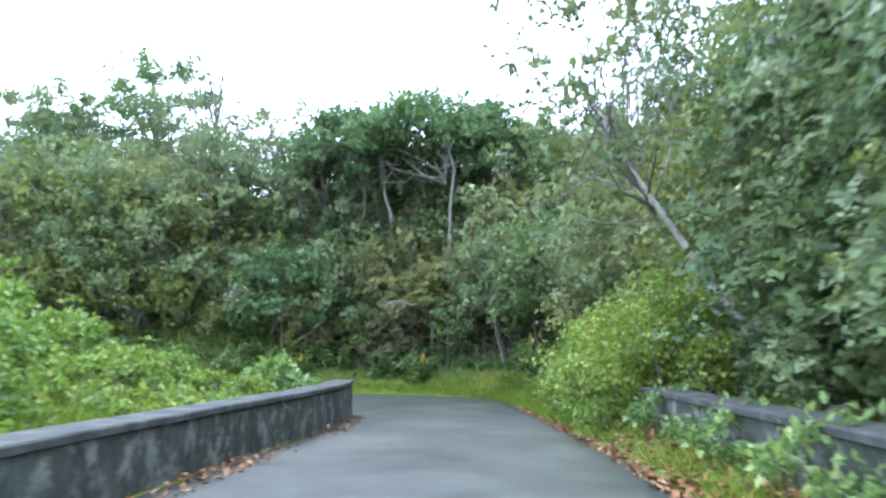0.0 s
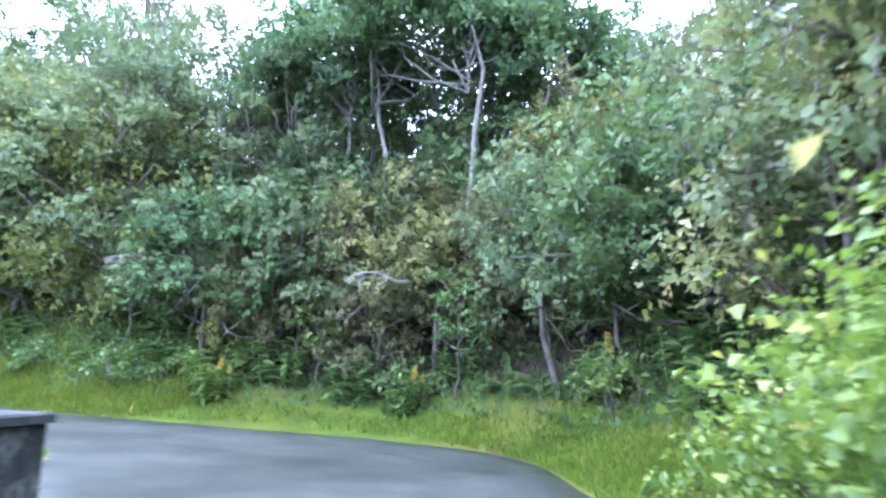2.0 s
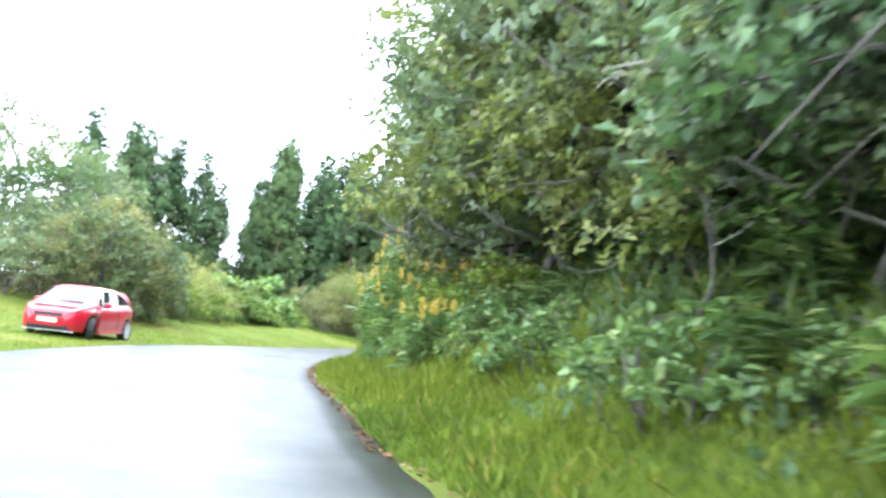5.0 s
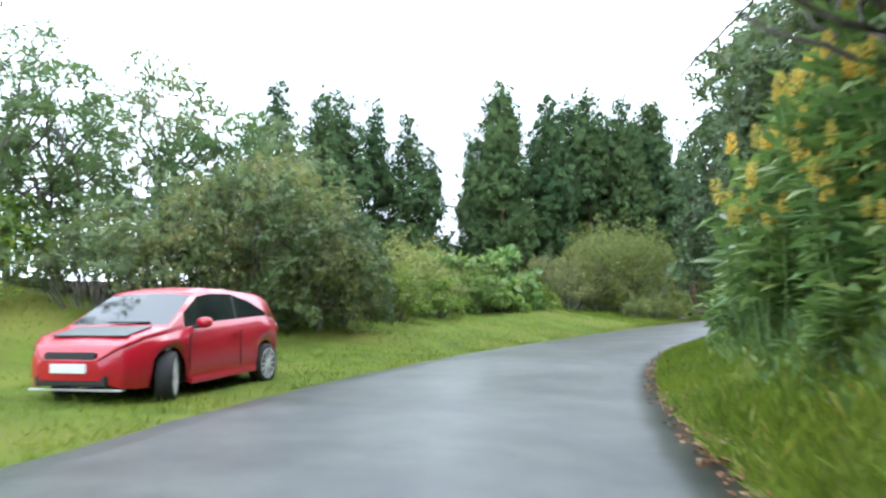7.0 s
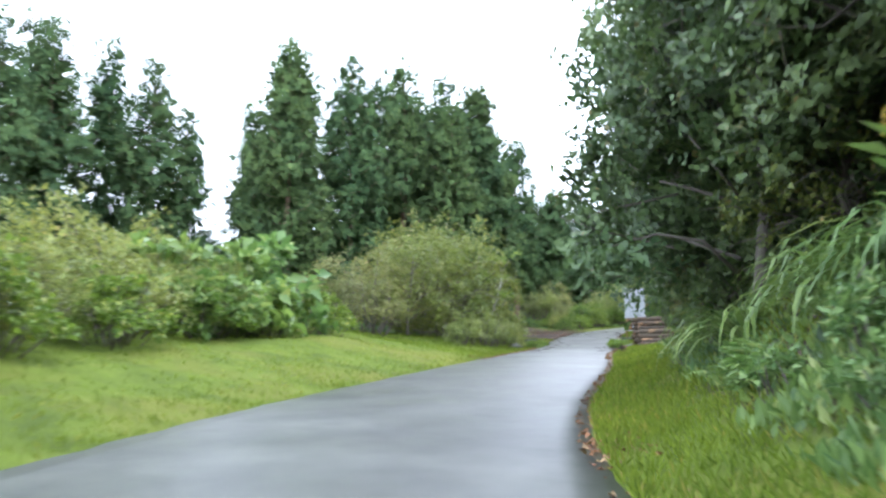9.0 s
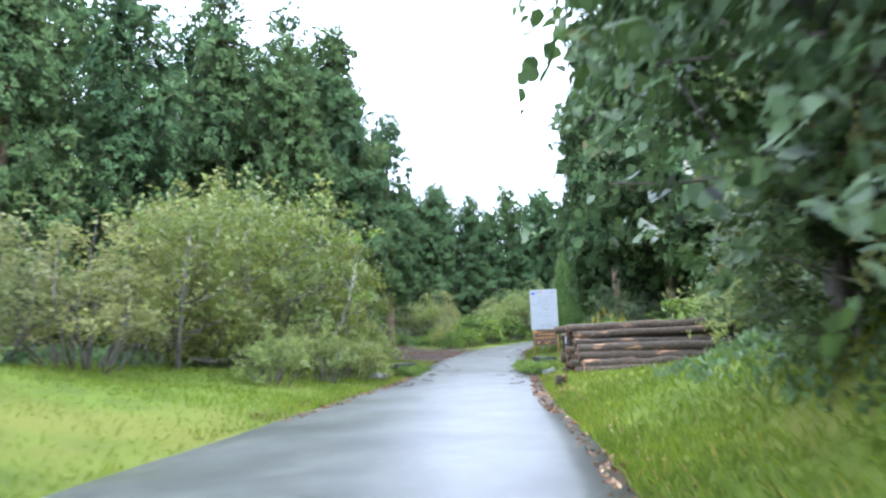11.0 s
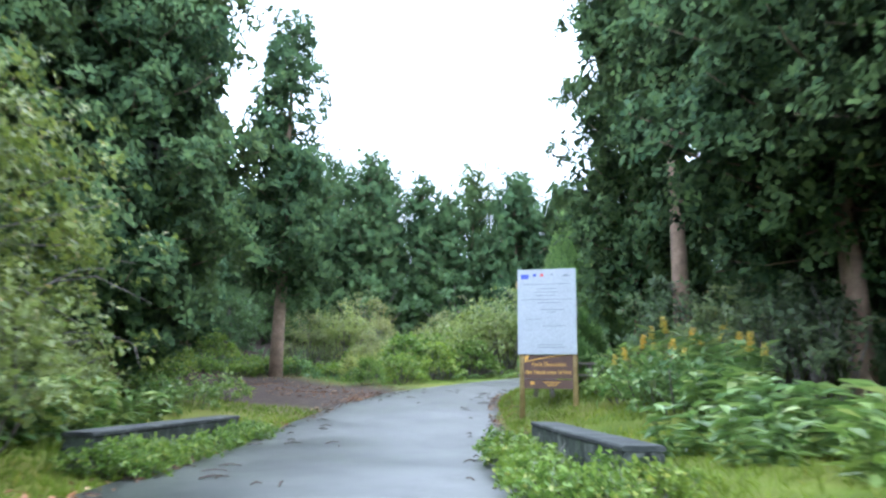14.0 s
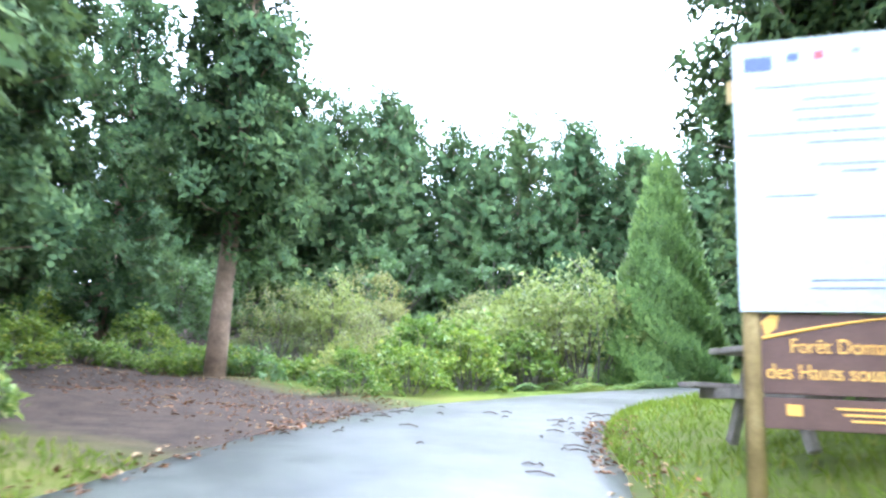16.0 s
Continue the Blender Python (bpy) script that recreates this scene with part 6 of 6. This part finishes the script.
def cut_wood():
    m, n, l, b = material("cut_log_end")
    co = n.new("ShaderNodeTexCoord").outputs["Object"]
    w = n.new("ShaderNodeTexWave")
    w.wave_type, w.rings_direction = "RINGS", "X"
    w.inputs["Scale"].default_value, w.inputs["Distortion"].default_value = 11, 1.5
    l.new(co, w.inputs["Vector"])
    c = ramp(n, l, w.outputs["Fac"], [(0.0, (0.3, 0.17, 0.09)), (1.0, (0.52, 0.34, 0.19))])
    g = ramp(n, l, noise_node(n, l, 4, 4, 0.7, co), [(0.35, (0.4, 0.37, 0.35)), (0.65, (1, 1, 1))])
    c = mix(n, l, 1.0, c, g, "MULTIPLY")
    age = ramp(n, l, n.new("ShaderNodeObjectInfo").outputs["Random"], [(0.0, (0.22, 0.21, 0.2)), (0.5, (0.5, 0.45, 0.42)), (0.75, (0.75, 0.68, 0.62)), (1.0, (1.15, 1.0, 0.85))])
    l.new(mix(n, l, 1.0, c, age, "MULTIPLY"), b.inputs["Base Color"])
    b.inputs["Roughness"].default_value = 0.85
    return m


LOG_BARK, LOG_CUT = bark_wood(), cut_wood()


def log_kind(seed, length, rad):
    """A bark-covered log along +x with two sawn ends."""
    r = np.random.default_rng(seed)
    log = new("log")
    sides, steps = 14, 9
    verts, faces = [], []
    for i in range(steps):
        t = i / (steps - 1)
        bow = 0.03 * math.sin(math.pi * t) * r.normal()
        for k in range(sides):
            a = 2 * math.pi * k / sides
            q = rad * (1 - 0.12 * t) * (1 + 0.07 * noise.noise((math.cos(a) * 1.5 + seed, math.sin(a) * 1.5, t * 6)))
            verts.append((t * length, math.cos(a) * q + bow, math.sin(a) * q))
    for i in range(steps - 1):
        for k in range(sides):
            j = (k + 1) % sides
            faces.append((i * sides + k, i * sides + j, (i + 1) * sides + j, (i + 1) * sides + k))
    mesh_object("bark", verts, faces, LOG_BARK, log, smooth=True)
    for e, fl in ((0, True), (steps - 1, False)):
        vs = [(Vector(verts[e * sides + k])) for k in range(sides)]
        order = list(range(sides))
        mesh_object("cut_end", vs, [tuple(order[::-1] if fl else order)], LOG_CUT, log, "pale sawn log end")
    return tagged(log, "rough bark-covered cedar log stacked in a pile", "log")


r3 = np.random.default_rng(77)
LOGS = [log_kind(100 + k, 4.0 + 0.25 * (k % 3), 0.09 + 0.011 * k) for k in range(5)]
LOG_O, LOG_E, LOG_U = np.array([-48.32, 58.92]), np.array([0.69, 0.725]), np.array([-0.725, 0.69])
base_z = min(ground_z(*(LOG_O + LOG_E * a + LOG_U * b)) for a in (0.6, 2, 3.6) for b in (1.2, 2.0, 3.0))
for row in range(7):
    for k in range(row // 2, 11 - (row + 1) // 2):
        v = 0.96 + 0.215 * (k + 0.5 * row) + 0.012 * r3.normal()
        p = LOG_O + LOG_U * v + LOG_E * (0.48 - 0.17 * (v - 1.2) + 0.08 * r3.normal())
        z = base_z + 0.02 + row * 0.178 + 0.008 * r3.normal()
        ob = copy_thing(LOGS[int(r3.integers(5))], pose(p[0], p[1], z, 0, 0.6 * r3.normal(), math.degrees(math.atan2(LOG_E[1], LOG_E[0])) + 1.3 * r3.normal()) @ pose(0, 0, 0, 360 * r3.random()))
        ob["group"] = "logs in the pile"
short = log_kind(120, 0.26, 0.13)
short["label"] = "short sawn log block standing in the grass"
short.matrix_world = pose(-47.5, 57.75, ground_z(-47.5, 57.75) - 0.03, 0, -90, 0)
for o in LOGS:
    retire(o)
WHITE = surface("white_board", [(0.3, (0.37, 0.4, 0.42)), (0.7, (0.42, 0.45, 0.47))], 1.5, 30, 0.4, 0.05)
notice = part("notice_sheet", box_bm((0.012, 0.17, 0.21), (0, 0, 0), 0.003), WHITE)
npos = LOG_O + LOG_U * 1.95 + LOG_E * 0.16
notice.matrix_world = pose(npos[0], npos[1], 2.2, 0, 0, math.degrees(math.atan2(LOG_E[1], LOG_E[0])))
tagged(notice, "white notice sheet fixed to the log ends", "sign")

# ---- the information board with the forest sign under it ----
POST = surface("yellowish_timber", [(0.3, (0.22, 0.15, 0.06)), (0.55, (0.38, 0.27, 0.11)), (0.8, (0.5, 0.38, 0.18))], 6, 50, 0.75, 0.5)
BROWN = surface("brown_painted_wood", [(0.3, (0.075, 0.035, 0.022)), (0.7, (0.12, 0.06, 0.04))], 5, 50, 0.6, 0.25)
ORANGE = surface("orange_lettering", [(0.3, (0.72, 0.36, 0.06)), (0.7, (0.82, 0.48, 0.1))], 8, 60, 0.6, 0.0)
GREYINK = surface("grey_print", [(0.3, (0.16, 0.18, 0.2)), (0.7, (0.21, 0.23, 0.25))], 8, 60, 0.6, 0.0)
BLUEINK = surface("blue_print", [(0.3, (0.05, 0.08, 0.42)), (0.7, (0.07, 0.11, 0.5))], 8, 60, 0.5, 0.0)
REDINK = surface("red_print", [(0.3, (0.65, 0.05, 0.06)), (0.7, (0.75, 0.07, 0.08))], 8, 60, 0.5, 0.0)


def text_part(words, size, x, z, y, mat, parent, width=None):
    c = bpy.data.curves.new("lettering", "FONT")
    c.body, c.size, c.align_x, c.extrude = words, size, "CENTER", 0.004
    tmp = new("lettering_source", c)
    me = bpy.data.meshes.new_from_object(tmp.evaluated_get(bpy.context.evaluated_depsgraph_get()))
    bpy.data.objects.remove(tmp)
    wide = max(v.co.x for v in me.vertices) - min(v.co.x for v in me.vertices)
    k = width / wide if width else 1.0
    me.transform(Matrix.Translation((x, y, z)) @ Matrix.Rotation(math.pi / 2, 4, "X") @ Matrix.Diagonal((k, 1, 1, 1)))
    me.materials.clear()
    me.materials.append(mat)
    ob = new("lettering", me)
    ob.parent = parent
    ob["label"] = "orange raised lettering"
    return ob


def info_board(m):
    """Local x along the board, -y towards the road, z = 0 at the board's foot on the ground."""
    thing = new("information_board")
    h0 = 1.1
    white = part("white_panel", box_bm((1.26, 0.025, 1.83), (0, -0.075, h0 + 0.915), 0.004), WHITE, thing, "white printed panel")
    for x, top in ((-0.555, 2.75), (0.575, 2.3)):
        bm = bmesh.new()
        bmesh.ops.create_cone(bm, cap_ends=True, segments=16, radius1=0.06, radius2=0.055, depth=top + 0.4, matrix=Matrix.Translation((x, 0, (top - 0.4) / 2)))
        part("post", bm, POST, thing, "yellowish timber post", True)
    for x, y, w, h, mat in ((-0.47, 1.67, 0.17, 0.1, BLUEINK), (-0.255, 1.7, 0.07, 0.055, BLUEINK), (-0.1, 1.7, 0.06, 0.06, REDINK), (0.12, 1.71, 0.05, 0.03, GREYINK), (0.42, 1.67, 0.2, 0.012, GREYINK), (0.42, 1.69, 0.09, 0.03, GREYINK)):
        part("printed_emblem", box_bm((w, 0.004, h), (x, -0.0905, h0 + y)), mat, white)
    for x, z, w in ((0, 1.5, 1.0), (0.0, 1.4, 0.42), (-0.02, 1.33, 0.5), (-0.02, 1.26, 0.45), (0.0, 1.17, 1.1), (0.05, 1.1, 0.5), (0.12, 0.95, 0.5), (0.1, 0.9, 0.2), (-0.3, 0.75, 0.3), (0.15, 0.6, 0.5), (0.05, 0.2, 0.5), (0.1, 0.15, 0.62)):
        part("printed_line", box_bm((w, 0.003, 0.012), (x, -0.0895, h0 + z)), GREYINK, white)
    panel = part("name_panel", box_bm((1.04, 0.04, 0.5), (0.01, -0.02, h0 - 0.255), 0.006), BROWN, thing, "dark brown wooden name panel")
    low = part("lower_panel", box_bm((1.04, 0.04, 0.19), (0.01, -0.02, h0 - 0.62), 0.006), BROWN, thing, "dark brown lower plank")
    for words, x, z, w in (("Forêt", -0.228, 0.25, 0.224), ("Domaniale", 0.154, 0.25, 0.452), ("des", -0.408, 0.41, 0.145), ("Hauts", -0.175, 0.41, 0.24), ("sous", 0.082, 0.41, 0.19), ("le", 0.252, 0.41, 0.07), ("Vent", 0.404, 0.41, 0.185)):
        text_part(words, 0.13, x, h0 - z, -0.045, ORANGE, panel, w)
    verts, faces = [], []
    arc = [Vector((-0.5 + 1.0 * t, -0.043, h0 - 0.16 + 0.15 * math.sin(t * 1.5))) for t in np.linspace(0, 1, 14)]
    tube_data(arc, list(np.linspace(0.012, 0.004, 14)), 6, verts, faces)
    mesh_object("carved_arc", verts, faces, ORANGE, panel)
    mesh_object("carved_leaf", [(-0.48, -0.045, h0 - 0.15), (-0.505, -0.045, h0 - 0.06), (-0.45, -0.045, h0 - 0.01), (-0.4, -0.045, h0 - 0.02), (-0.42, -0.045, h0 - 0.1)], [(0, 1, 2, 3, 4)], ORANGE, panel)
    part("emblem", box_bm((0.09, 0.01, 0.07), (-0.33, -0.043, h0 - 0.6), 0.003), ORANGE, low)
    for z, w in ((0.58, 0.36), (0.615, 0.28), (0.65, 0.2)):
        part("lettering_bar", box_bm((w, 0.008, 0.014), (0.08, -0.043, h0 - z)), ORANGE, low)
    part("back_rail", box_bm((1.2, 0.05, 0.09), (0, 0.0, h0 + 1.3), 0.005), POST, thing)
    part("side_tag", box_bm((0.05, 0.02, 0.16), (-0.645, -0.05, h0 + 1.5), 0.003), POST, thing)
    tagged(thing, "white project board above a brown carved forest sign", "sign")
    thing.matrix_world = m


info_board(pose(-60.7, 71.6, 1.8, 0, 0, 31.0))

GREYWOOD = surface("weathered_table_wood", [(0.3, (0.13, 0.11, 0.095)), (0.6, (0.26, 0.23, 0.2)), (0.8, (0.36, 0.33, 0.3))], 5, 45, 0.85, 0.5)


def picnic_table(m):
    thing = new("picnic_table")
    for k in range(4):
        part("top_board", box_bm((1.7, 0.17, 0.05), (0, -0.27 + 0.18 * k, 0.72), 0.008), GREYWOOD, thing)
    for sd in (-1, 1):
        for k in range(2):
            part("bench_board", box_bm((1.7, 0.14, 0.05), (0, sd * (0.66 + 0.15 * k), 0.44), 0.008), GREYWOOD, thing)
        part("crossbar", box_bm((0.07, 1.75, 0.09), (sd * 0.6, 0, 0.37), 0.008), GREYWOOD, thing)
        for q in (-1, 1):
            part("leg", box_bm((0.08, 0.09, 0.85), (sd * 0.53, q * 0.36, 0.33), 0.008, (q * 24, 0, 0)), GREYWOOD, thing)
    tagged(thing, "weathered grey wooden picnic table behind the board", "table")
    thing.matrix_world = m


picnic_table(pose(-61.6, 73.3, ground_z(-61.6, 73.3) + 0.02, 0, 0, 62))

# ---- twigs and scraps on the road near the cedars ----
TWIG = surface("wet_twig", [(0.3, (0.04, 0.03, 0.025)), (0.7, (0.1, 0.07, 0.05))], 12, 60, 0.8, 0.3)
rt = np.random.default_rng(9)
tv, tf = [], []
for k in range(150):
    i = int(rt.integers(230, 285))
    c = rt.choice([rt.random() * 0.25, 1 - rt.random() * 0.2, rt.random()], p=[0.4, 0.4, 0.2])
    p = R_L[i] * (1 - c) + R_R[i] * c
    z = R_Z[i] + 0.05 * (1 - (2 * c - 1) ** 2) + 0.012
    a, L = rt.random() * 6.28, 0.08 + 0.25 * rt.random()
    d = np.array([math.cos(a) * L, math.sin(a) * L, 0.01])
    q = np.array([p[0], p[1], z])
    tube_data([q - d / 2, q + np.array([0, 0, 0.02]), q + d / 2], [0.008, 0.01, 0.006], 5, tv, tf)
tagged(mesh_object("fallen_twigs", tv, tf, TWIG), "dark wet twigs scattered on the road", "twigs", kind="stuff")

for o in KINDS.values():
    retire(o)
